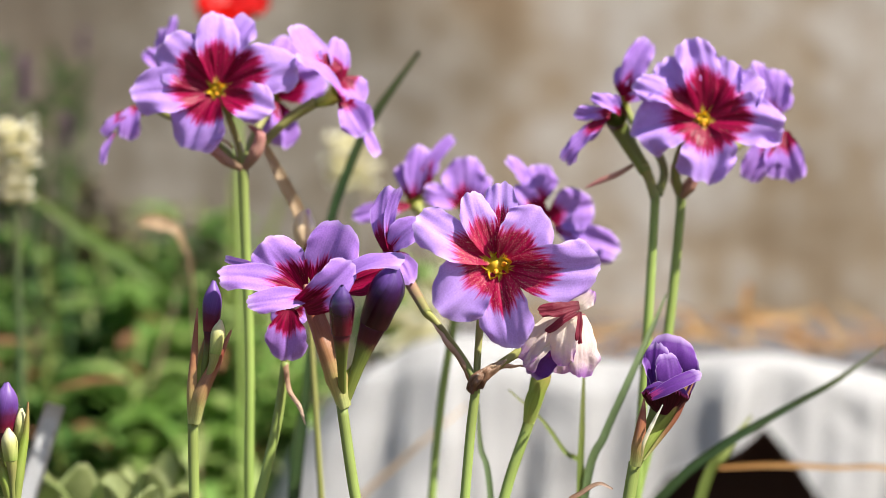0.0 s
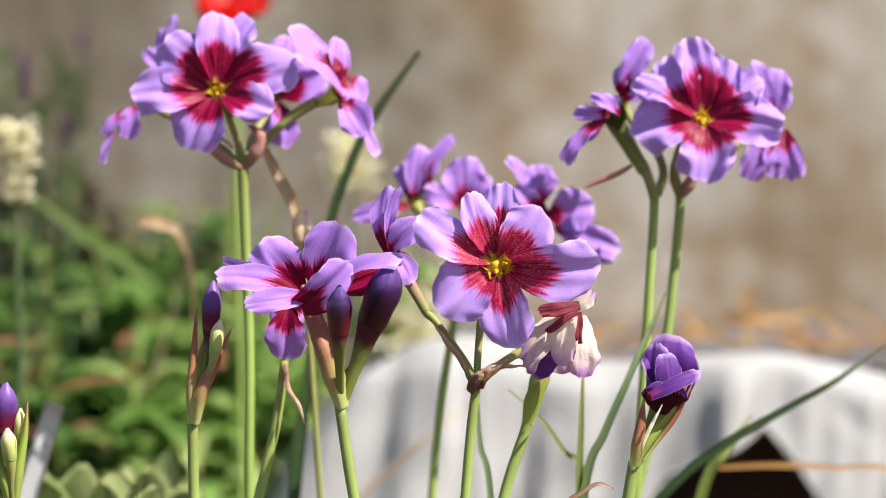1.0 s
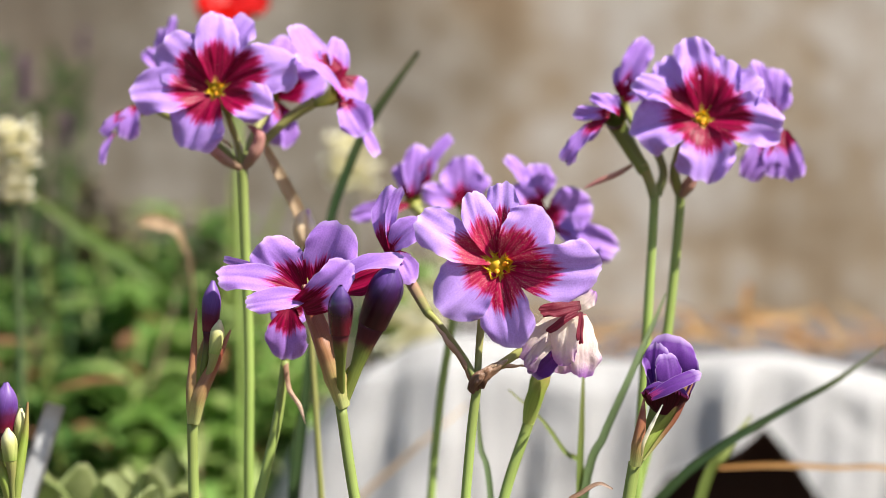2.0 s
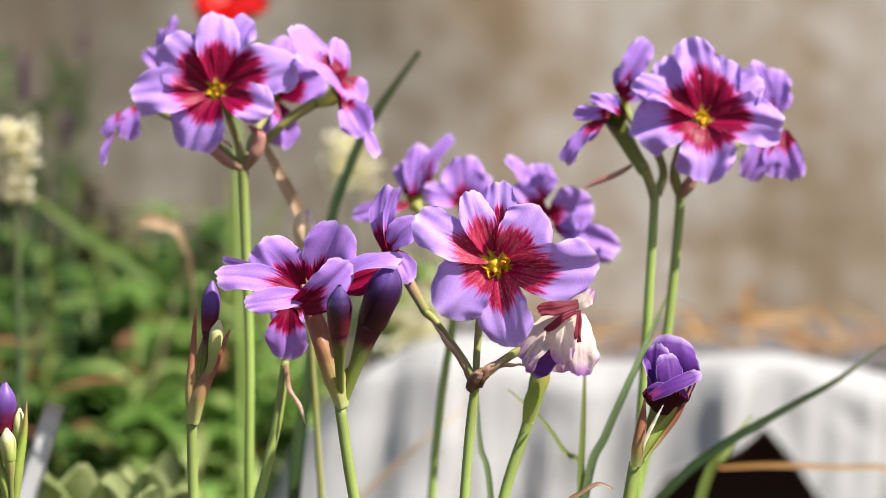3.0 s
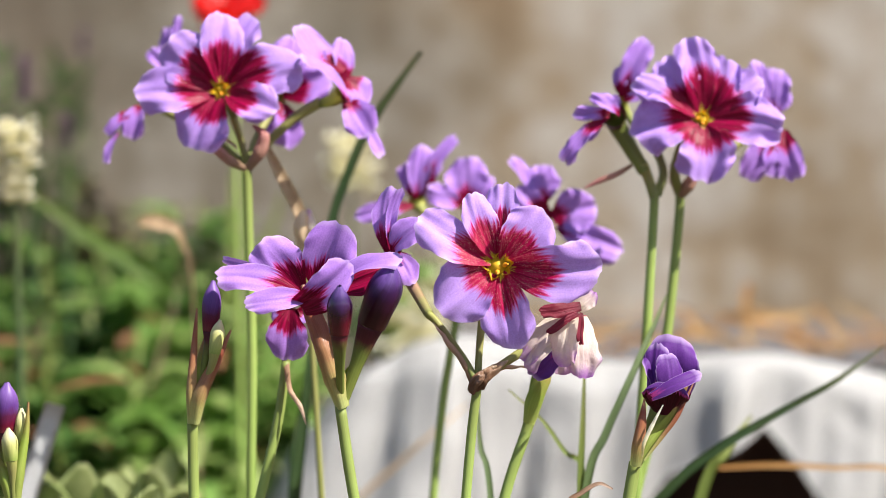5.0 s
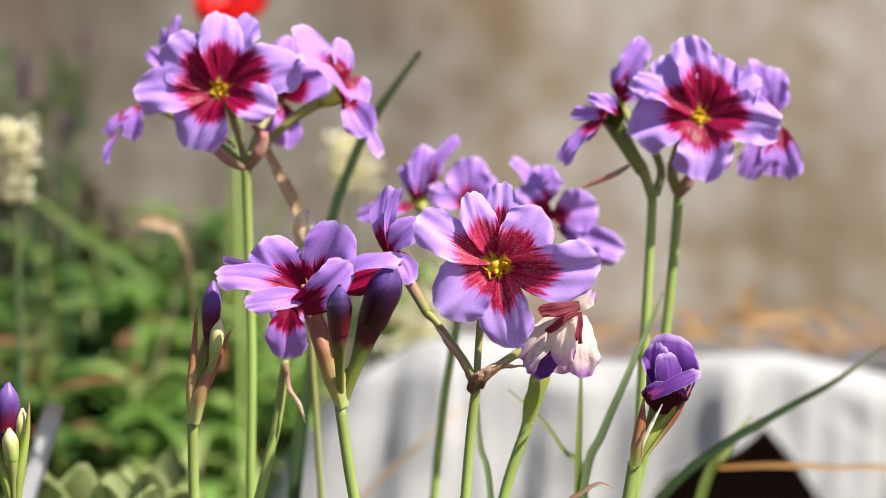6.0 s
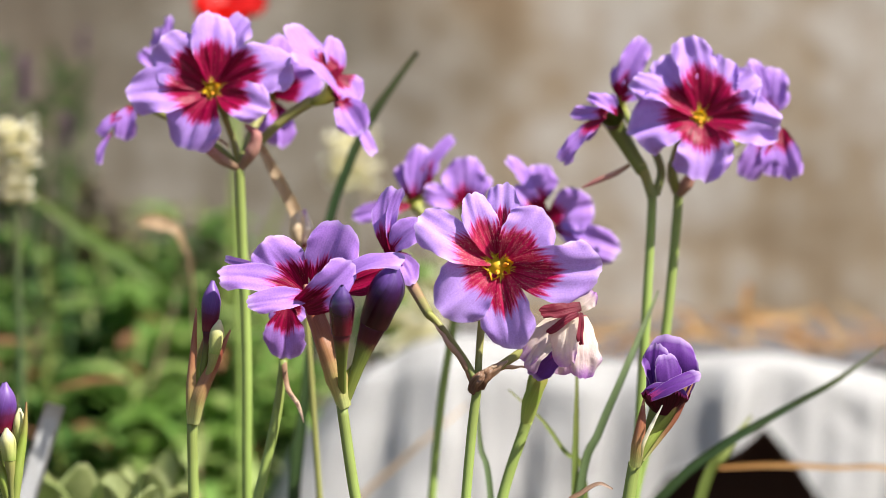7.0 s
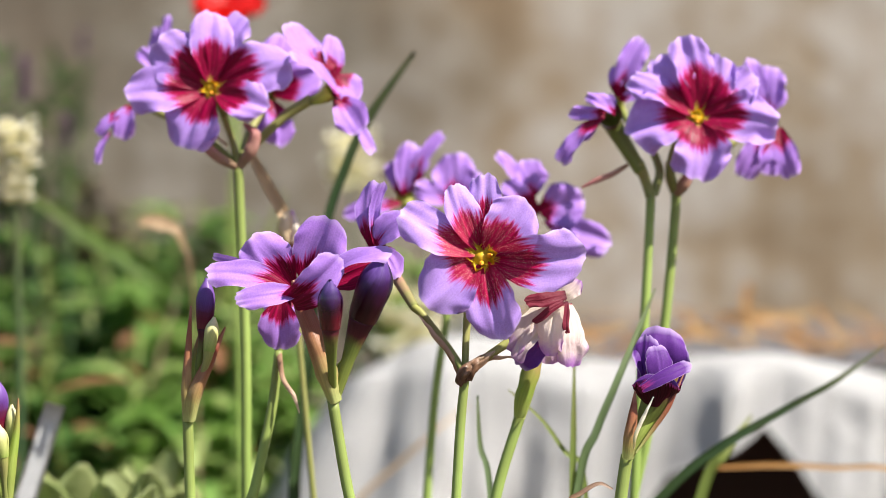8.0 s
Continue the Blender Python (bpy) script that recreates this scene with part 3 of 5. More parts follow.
def centre_plant():
    p = thing("flowering_stalk", (0.0025, 0, 0), "stalk with one open violet crimson-eyed flower and a wilted one", "flower", GROUP)
    node = (0.0092, 0, 0.1223)
    stalk(p, [(0.0025, 0, 0), (0.0048, 0, 0.0726), (0.0061, 0, 0.0914), (0.0077, 0, 0.1101), node], [0.0018, 0.0016, 0.0015, 0.0015, 0.0014])
    stalk(p, [node, (0.0097, 0.002, 0.1319), (0.0107, 0.004, 0.1429)], [0.0011, 0.0011, 0.0013], PEDICEL, "pedicel")
    flower(p, (0.0146, -0.006, 0.1555), (0.0, -1, 0.16), [tep((-1.6, -1.0, 1.1), (-21.8, -5.0, 13.0), 12.4, 0.46, 12, 0.05), tep((-0.9, -1.0, 2.2), (-7.2, -3.0, 20.1), 9.7, 0.56, 14, 0.04), tep((0.3, 0.0, 2.2), (0.9, -1.0, 22.8), 9.7, 0.6, -20, 0.04), tep((1.5, -1.0, 1.2), (12.9, -4.0, 14.8), 15.4, 0.52, 8, 0.06), tep((2.3, 0.0, 0.0), (27.8, -6.0, -0.7), 16.4, 0.49, 22, 0.06), tep((0.6, -1.0, -1.5), (4.5, -5.0, -22.4), 14.7, 0.46, 18, 0.07), tep((-1.6, -1.0, -1.1), (-15.6, -5.0, -12.7), 17.4, 0.36, 0, 0.06)], (0.0108, 0.004, 0.1437), 3, PETAL, ruffle=0.8, crumple=0.0002, eye=1.25)
    stalk(p, [node, (0.006, 0.002, 0.1288), (-0.0014, 0.006, 0.1389), (-0.0046, 0.008, 0.142)], [0.0012, 0.0011, 0.0011, 0.0013], PEDICEL, "pedicel")
    flower(p, (-0.0147, 0.017, 0.1602), (0.0, -1, 0.1), [tep((-1.3, 0.0, -1.0), (-1.3, 0.0, 17.6), 8.0, 0.34, -14, 0.05, (-0.25, -1, 0.0)), tep((-0.3, -2.0, -0.6), (8.1, -6.0, 7.6), 9.0, 0.1, 0, 0.06, (0.2, -0.75, 0.6)), tep((-0.6, -2.0, -0.3), (2.6, -5.0, 16.9), 3.8, 0.22, 20, -0.1, (0.2, -1, 0.2)), tep((1.0, -1.0, -1.3), (5.8, -4.0, -9.9), 7.4, 0.05, 0, 0.05, (0.3, -0.9, 0.3)), tep((0.3, 2.0, -1.0), (3.8, 4.0, -5.8), 6.4, 0.4, 0, 0.05, (0.0, -1, 0.1))], (-0.0043, 0.008, 0.1418), 7, PETAL_SIDE, TUBE_PINK, girth=0.0023, ruffle=0.5, eye=0)
    stalk(p, [node, (0.0122, 0, 0.1255), (0.019, 0.002, 0.1301), (0.0261, 0.004, 0.1342)], [0.0014, 0.0012, 0.0013, 0.0017], PEDICEL, "pedicel")
    faded = part("flower", tube([(0.0261, 0.004, 0.1342), (0.0292, 0.004, 0.1382), (0.0328, 0.003, 0.1412), (0.0368, 0.004, 0.1427)], [0.0013, 0.0015, 0.0016, 0.0012], 10, 5), TUBE_PINK, p, "wilted papery pinkish flower")
    folded = [tep((-1.9, -6.0, -0.6), (-4.7, -7.0, -14.6), 9.1, 0.06, 10, 0.1, (-0.25, -0.9, 0.25), 0.75, -0.15), tep((1.0, -4.0, -0.7), (2.5, -5.0, -18.1), 8.8, 0.06, 0, 0.08, (0.35, -0.9, 0.1), 0.4, -0.25), tep((-5.3, -2.0, -0.7), (-15.2, -4.0, -13.8), 6.6, 0.06, 6, 0.06, (-0.3, -0.9, 0.3), 0.5, -0.2), tep((1.0, -4.0, 1.8), (-10.6, -6.0, -0.0), 4.1, 0.1, 0, 0.05, (0.0, -1, 0.2), 0.6, -0.2), tep((0.2, -8.0, 0.0), (-8.5, -9.0, -5.5), 2.4, 0.1, 0, 0.05, (0.0, -1, 0.2), 0.5, -0.2), tep((0.3, 0.0, 0.5), (5.0, 0.0, 5.5), 5.7, 0.06, 0, 0.05, (0.1, -0.9, 0.2), 0.4), tep((-2.7, 2.0, -3.0), (-2.1, 2.0, -17.5), 14.1, 0.1, 0, 0.04, (0.0, -1, 0.0), 0.6, -0.3), tep((-4.4, -1.0, -9.2), (-12.6, -2.0, -18.0), 7.2, 0.05, 0, 0.05, (0.1, -1, 0.1), 0.6), tep((0.8, -9.0, 0.1), (0.7, -10.0, -9.2), 1.7, 0.1, 0, 0.05, (0.1, -1, 0.1), 0.6), tep((-5.3, -3.0, -7.6), (-14.0, -5.0, -15.3), 4.7, 0.06, 0, 0.08, (-0.2, -0.9, 0.2), 0.4)]
    shades = [WILT, WILT, WILT, WILT_RED, WILT_RED, WILT, WILT, PETAL_BUD, WILT_RED, WILT]
    for k, (spec, shade) in enumerate(zip(folded, shades)):
        part("wilted_petal", tepal_bm((0.0368, 0.004, 0.1427), (0, -1, 0.1), spec, 140 + k, 0.9, 0.0009), shade, faded)
    for k, dx in enumerate((0, 0.0015, -0.0012)):
        part("bract", strip([Vector(q) + Vector((dx, -0.0006 * k, 0.4 * dx)) for q in ((0.0084, -0.002, 0.1209), (0.01, -0.003, 0.1244), (0.0137, -0.002, 0.1271), (0.0162, -0.001, 0.1289))], [0.0023, 0.0033, 0.0025, 0.0005], (0.2 * k - 0.2, 1, 0.2), 0.35, crinkle=0.0016, seed=3.0 * k, grain=700), HUSK, p, "shrivelled glossy brown bract at the fork")
    part("bract", strip([(0.0088, 0.001, 0.121), (0.0049, 0.001, 0.1288), (0.0002, 0.003, 0.135), (-0.003, 0.004, 0.1397)], [0.0022, 0.0019, 0.0016, 0.0003], (0.5, 1, 0.3), 0.4, crinkle=0.0008), DRY, p, "dry bract along the flower stalk")
    part("bract", strip([(0.0135, 0.001, 0.1265), (0.0189, 0.001, 0.1276), (0.0268, 0.003, 0.1269)], [0.0019, 0.0013, 0.0003], (0, 1, 0.6), 0.3, crinkle=0.0008), DRY, p)
    return p


def side_plant():
    p = thing("flowering_stalk", (-0.0131, 0, 0), "stalk with a half-open violet flower and two buds", "flower", GROUP)
    node = (-0.028, 0, 0.1167)
    stalk(p, [(-0.0131, 0, 0), (-0.0194, 0, 0.0664), (-0.0245, 0, 0.0929), node], [0.0018, 0.0017, 0.0017, 0.0017])
    part("bract", strip([(-0.0276, -0.001, 0.1161), (-0.0299, -0.003, 0.1244), (-0.0334, -0.002, 0.1352), (-0.0367, 0.003, 0.1437), (-0.0385, 0.006, 0.1499)], [0.0041, 0.0068, 0.0060, 0.0052, 0.0020], (0.3, 1, 0), 0.55, crinkle=0.0005), SPATHE, p, "papery brown-green bract")
    part("bract", strip([(-0.0272, 0.001, 0.116), (-0.0262, 0.002, 0.1225), (-0.0226, 0.003, 0.1288), (-0.021, 0.003, 0.1335)], [0.0028, 0.0047, 0.0031, 0.0005], (-0.3, -1, 0), 0.5, crinkle=0.0004), SPATHE_GREEN, p, "green bract")
    flower(p, (-0.0366, 0.0, 0.147), (-0.14, -0.6, 0.8), [tep((-2.0, -3.0, 0.7), (-24.4, -10.0, 6.3), 8.4, 0.36, 0, 0.07, (-0.2, -0.85, 0.5)), tep((0.6, -5.0, -0.2), (-16.1, -14.0, -1.7), 6.9, 0.22, -16, 0.1, (-0.1, -0.8, 0.55)), tep((-2.3, 7.0, 1.1), (-13.6, 2.0, 15.0), 15.3, 0.48, 0, 0.03, (0.0, -1, 0.1)), tep((2.1, 9.0, 1.7), (8.7, 1.0, 20.0), 14.7, 0.36, 0, 0.03, (0.0, -1, 0.0)), tep((6.4, -3.0, 1.9), (25.5, -9.0, 11.6), 8.4, 0.05, 0, 0.12, (-0.05, -0.6, 0.8)), tep((6.2, 2.0, 1.2), (23.4, 2.0, 7.8), 9.7, 0.92, 0, 0.05, (-0.3, -0.9, 0.2)), tep((-2.1, -8.0, -2.3), (12.0, -12.0, 9.1), 10.0, 0.36, 0, 0.1, (-0.35, -1, -0.75), 0.6, 0.2), tep((-1.2, -7.0, -3.3), (8.2, -9.0, 0.8), 6.3, 0.95, 0, 0.1, (-0.1, -1, -0.4), 0.6), tep((-12.9, 6.0, 7.5), (-24.9, 10.0, 10.0), 2.5, 0.05, 0, 0.05, (-0.3, -1, -0.3))], (-0.0312, 0.001, 0.1288), 5, PETAL_SIDE, TUBE_DARK, girth=0.0022, ruffle=0.6, eye=0)
    bud(p, (-0.0278, 0, 0.1176), (-0.0275, -0.014, 0.1372), (-0.0272, -0.018, 0.1502), 0.0034, BUD_GLOSS, 2, "small glossy maroon and violet bud")
    bud(p, (-0.0272, 0, 0.1176), (-0.0192, -0.004, 0.1392), (-0.0128, -0.009, 0.1562), 0.0050, seed=4, label="large dark violet bud")
    return p


def back_low_plant():
    p = thing("flowering_stalk", (-0.0589, 0.025, -0.0031), "thin stalk with a nodding violet flower", "flower", GROUP)
    node = (-0.0452, 0.025, 0.1278)
    stalk(p, [(-0.0589, 0.025, -0.0031), (-0.0573, 0.025, 0.0695), (-0.0525, 0.025, 0.0889), (-0.0473, 0.025, 0.1116), node], [0.0018, 0.0017, 0.0016, 0.0016, 0.0013])
    flower(p, (-0.0434, 0.02, 0.1409), (-0.1, -1, 0.1), [tep((-0.3, 0.0, 1.6), (-1.1, -1.0, -12.8), 12.2, 0.4, -6, 0.06, (-0.2, -1, -0.1)), tep((-1.3, 1.0, 1.3), (-5.2, 1.0, -2.0), 5.8, 0.5, 0, 0.05, (-0.2, -1, 0.2)), tep((0.9, 1.0, 1.3), (4.8, 1.0, -1.0), 5.5, 0.5, 0, 0.05, (0.2, -1, 0.2))], node, 8, PETAL_SIDE, TUBE_DARK, ruffle=0.5, eye=0)
    part("bract", strip([(-0.045, 0.024, 0.127), (-0.0439, 0.022, 0.1198), (-0.0408, 0.02, 0.1151), (-0.0392, 0.02, 0.11)], [0.0016, 0.0014, 0.0013, 0.0003], (0, 1, 0), 0.2, crinkle=0.0006), DRY, p, "withered hanging shred")
    return p


def tall_left_plant():
    p = thing("flowering_stalk", (-0.058, 0.065, -0.0077), "tall stalk with several open violet flowers", "flower", GROUP)
    node = (-0.0605, 0.065, 0.1845)
    stalk(p, [(-0.058, 0.065, -0.0077), (-0.0586, 0.065, 0.0849), (-0.0586, 0.065, 0.1294), (-0.0599, 0.065, 0.167), node], [0.0019, 0.0016, 0.0016, 0.0016, 0.0017])
    stalk(p, [node, (-0.0623, 0.065, 0.1927), (-0.0647, 0.063, 0.2002)], [0.0013, 0.0011, 0.0013], PEDICEL, "pedicel")
    flower(p, (-0.0676, 0.056, 0.2075), (-0.08, -1, 0.12), [tep((-2.0, 0.0, -0.7), (-24.9, -5.0, -0.8), 14.6, 0.44, 8, 0.06), tep((-1.7, 0.0, 1.4), (-15.8, -4.0, 14.5), 17.4, 0.58, -6, 0.06), tep((-0.2, -1.0, 2.0), (0.2, -2.0, 23.1), 13.4, 0.52, 24, 0.05), tep((0.9, 1.0, 1.8), (9.0, 0.0, 22.3), 12.6, 0.56, -20, 0.04), tep((2.0, 0.0, 0.7), (24.0, -4.0, 7.8), 15.8, 0.55, 4, 0.05), tep((1.8, -1.0, -1.1), (17.0, -6.0, -5.9), 12.2, 0.56, -8, 0.1), tep((-0.6, -1.0, -2.1), (-7.8, -5.0, -18.1), 18.6, 0.46, 12, 0.08)], (-0.0641, 0.063, 0.1997), 4, PETAL_TALL, ruffle=0.8, crumple=0.0002, eye=0.8)
    stalk(p, [node, (-0.0562, 0.065, 0.1901), (-0.0468, 0.065, 0.1991), (-0.0382, 0.064, 0.2046)], [0.0014, 0.0014, 0.0016, 0.0019], PEDICEL, "pedicel")
    flower(p, (-0.0316, 0.06, 0.2069), (0.7, -0.5, 0.5), [tep((0.3, 0.0, 6.6), (-13.4, 0.0, 20.9), 9.8, 0.3, 16, -0.06, (0.2, -0.85, 0.55), 0.4), tep((0.2, 3.0, 2.7), (0.1, 5.0, 17.2), 7.5, 0.4, 0, 0.04, (0.55, -0.7, 0.4)), tep((0.6, 2.0, 4.4), (7.8, 1.0, -2.8), 11.2, 0.4, 0, 0.04, (0.5, -0.75, 0.4)), tep((2.5, -4.0, -3.5), (-11.4, -9.0, 11.4), 6.1, 0.1, 0, 0.06, (0.3, -0.5, 0.85)), tep((2.1, -2.0, -2.7), (8.2, -3.0, -12.9), 11.2, 0.14, 10, 0.06, (0.3, -0.9, 0.3), 0.35), tep((3.4, 0.0, -3.9), (12.6, 0.0, -18.8), 4.4, 0.12, 0, -0.05, (0.5, -0.8, 0.3)), tep((0.6, 1.0, 0.9), (-4.1, 1.0, 13.8), 6.1, 0.85, 0, 0.0, (0.3, -0.9, 0.3)), tep((0.3, 1.0, 0.9), (4.4, 0.0, -7.0), 5.8, 0.9, 0, 0.0, (0.3, -0.9, 0.3))], (-0.0389, 0.064, 0.204), 6, PETAL_SIDE, girth=0.0023, ruffle=0.5, eye=0)
    stalk(p, [node, (-0.0579, 0.075, 0.1949), (-0.0532, 0.082, 0.2039)], [0.0013, 0.0013, 0.0014], PEDICEL, "pedicel")
    flower(p, (-0.0519, 0.082, 0.207), (0.35, -0.9, 0.1), [tep((0.9, 0.0, 0.7), (15.7, -3.0, 5.7), 11.9, 0.52, 0, 0.06), tep((0.5, 0.0, 1.7), (5.3, 2.0, 19.0), 12.9, 0.4, 10, 0.05), tep((-0.2, 0.0, -1.4), (-4.2, -3.0, -10.6), 8.0, 0.25, 0, 0.05), tep((0.5, 0.0, -1.7), (3.4, -2.0, -15.8), 10.5, 0.3, -15, 0.06), tep((-0.9, 0.0, 0.0), (-10.0, 0.0, -4.9), 10.5, 0.5, 0, 0.05), tep((-0.5, 0.0, 1.4), (-8.4, 2.0, 11.0), 10.5, 0.5, 0, 0.05)], (-0.0529, 0.084, 0.2043), 9, PETAL_SIDE, eye=0)
    stalk(p, [node, (-0.073, 0.07, 0.1955), (-0.0839, 0.075, 0.2009), (-0.0881, 0.075, 0.2035)], [0.0013, 0.0013, 0.0014, 0.0016], PEDICEL, "pedicel")
    flower(p, (-0.0953, 0.078, 0.2026), (-0.3, -0.9, 0.2), [tep((0.7, 0.0, 1.4), (-2.1, -3.0, -9.0), 7.6, 0.12, -10, 0.08), tep((-1.4, 0.0, 0.0), (-9.3, -3.0, -7.4), 4.2, 0.4, 0, 0.1), tep((-5.0, -2.0, -7.0), (-9.5, -4.0, -16.5), 3.0, 0.05, 14, 0.05), tep((0.9, 1.0, 1.1), (0.2, 1.0, -7.6), 3.8, 0.15, 0, 0.05)], (-0.0875, 0.077, 0.2036), 12, PETAL_SIDE, TUBE_PINK, girth=0.0013, eye=0)
    flower(p, (-0.0852, 0.088, 0.2144), (-0.3, -0.9, 0.2), [tep((0.0, 0.0, 0.4), (-2.3, 0.0, 14.8), 7.7, 0.1, -8, 0.05), tep((0.4, 0.0, 2.1), (1.3, -2.0, 18.1), 3.5, 0.1, 10, 0.05), tep((-1.8, 0.0, 0.7), (-7.7, 0.0, 7.7), 5.3, 0.25, 10, 0.05)], (-0.0802, 0.09, 0.2114), 13, PETAL_SIDE, eye=0)
    part("bract", tube([(-0.0632, 0.06, 0.1904), (-0.0647, 0.058, 0.192), (-0.0671, 0.058, 0.193), (-0.0687, 0.058, 0.1927)], [0.0003, 0.0004, 0.0003, 0.0002], 6, 4), DRY, p, "thin curled brown shred")
    part("bract", strip([(-0.0604, 0.06, 0.184), (-0.065, 0.058, 0.1865), (-0.0693, 0.058, 0.1903), (-0.072, 0.06, 0.1942)], [0.0019, 0.0031, 0.0031, 0.0006], (0, 1, 0), 0.3, crinkle=0.0006), BRACT_PINK, p, "pinkish dry bract")
    part("bract", strip([(-0.0598, 0.06, 0.184), (-0.0562, 0.058, 0.189), (-0.0549, 0.058, 0.1941), (-0.0584, 0.06, 0.1972)], [0.0022, 0.0041, 0.0034, 0.0006], (0, 1, 0), 0.3, crinkle=0.0006), BRACT_PINK, p, "pinkish dry bract")
    return p


def back_plant():
    p = thing("flowering_stalk", (-0.0061, 0.095, -0.0074), "stalk with three violet flowers behind the front stalks", "flower", GROUP)
    node = (0.0055, 0.095, 0.1549)
    stalk(p, [(-0.0061, 0.095, -0.0074), (-0.0046, 0.095, 0.0607), (-0.0032, 0.095, 0.0856), (-0.0003, 0.095, 0.114), (0.0028, 0.095, 0.1335), node], [0.0019, 0.0017, 0.0015, 0.0015, 0.0014, 0.0014])
    stalk(p, [node, (-0.0016, 0.095, 0.1655), (-0.0087, 0.095, 0.1735)], [0.0013, 0.0013, 0.0016], PEDICEL, "pedicel")
    flower(p, (-0.0089, 0.095, 0.1747), (0.05, -0.95, 0.2), [tep((0.0, 0.0, 1.4), (1.8, -2.0, 18.0), 7.5, 0.1, 12, 0.05), tep((0.7, 0.0, 2.1), (11.7, -3.0, 20.8), 4.3, 0.45, -10, 0.05), tep((-1.4, 0.0, -1.1), (-19.4, -3.0, -4.3), 6.0, 0.25, 8, 0.08), tep((-1.1, 1.0, 0.7), (-4.6, 1.0, 12.1), 6.0, 0.35, -12, 0.05), tep((1.4, 2.0, 1.8), (6.0, 2.0, 13.9), 6.0, 0.62, -10, 0.05)], (-0.0074, 0.095, 0.1722), 14, PETAL_SIDE, girth=0.0026, eye=0)
    stalk(p, [node, (0.0068, 0.095, 0.1638), (0.0075, 0.097, 0.1709)], [0.0013, 0.0013, 0.0014], PEDICEL, "pedicel")
    flower(p, (0.0068, 0.097, 0.1741), (0.0, -0.95, 0.2), [tep((0.4, 0.0, 0.0), (0.0, 0.0, 15.3), 13.5, 0.26, -6, 0.05), tep((-1.8, 0.0, 0.0), (-12.8, -3.0, 4.6), 7.8, 0.15, 0, 0.06), tep((1.8, 1.0, 0.0), (7.1, 1.0, 9.3), 7.1, 0.2, -14, 0.05)], (0.0078, 0.097, 0.1655), 15, PETAL_SIDE, eye=0)
    stalk(p, [node, (0.0153, 0.095, 0.162), (0.0258, 0.093, 0.1682)], [0.0013, 0.0013, 0.0016], PEDICEL, "pedicel")
    flower(p, (0.0322, 0.091, 0.1711), (0.2, -0.9, 0.3), [tep((-3.5, 0.0, 4.6), (-11.4, -2.0, 18.0), 5.3, 0.12, 12, 0.05), tep((-1.7, 1.0, 3.6), (-1.7, 1.0, 15.6), 11.0, 0.2, 6, 0.04), tep((0.3, -1.0, -1.4), (-10.3, -3.0, 8.1), 7.8, 0.52, -16, 0.06), tep((1.0, -1.0, -1.1), (14.7, -3.0, 2.8), 14.1, 0.24, 14, 0.06), tep((2.8, -1.0, -3.9), (22.5, -4.0, -12.4), 10.6, 0.14, 10, 0.08), tep((1.7, -2.0, -4.3), (13.1, -5.0, -8.5), 4.2, 0.1, -30, 0.05)], (0.0268, 0.093, 0.1682), 16, PETAL_SIDE, TUBE_DARK, girth=0.0016, eye=0)
    return p


def bract_plant():
    p = thing("flowering_stalk", (0.0098, 0.02, -0.0003), "green stalk ending in a swollen bract", "flower stalk", GROUP)
    stalk(p, [(0.0098, 0.02, -0.0003), (0.0122, 0.02, 0.0621), (0.0175, 0.02, 0.0894), (0.0235, 0.02, 0.1079), (0.0248, 0.02, 0.1119)], [0.0018, 0.0017, 0.0017, 0.0017, 0.0019])
    part("spathe", tube([(0.0244, 0.02, 0.1106), (0.0259, 0.02, 0.1159), (0.0275, 0.02, 0.1224), (0.0293, 0.02, 0.128), (0.0303, 0.022, 0.1344)], [0.0017, 0.0022, 0.0028, 0.0023, 0.0013], 12, 6), SPATHE_GREEN, p, "swollen green spathe")
    part("bract", strip([(0.024, 0.017, 0.1108), (0.0252, 0.015, 0.1167), (0.0281, 0.015, 0.1234), (0.0314, 0.017, 0.1305)], [0.0031, 0.0047, 0.0047, 0.0006], (0.2, 1, 0), 0.4), SPATHE_GREEN, p)
    return p


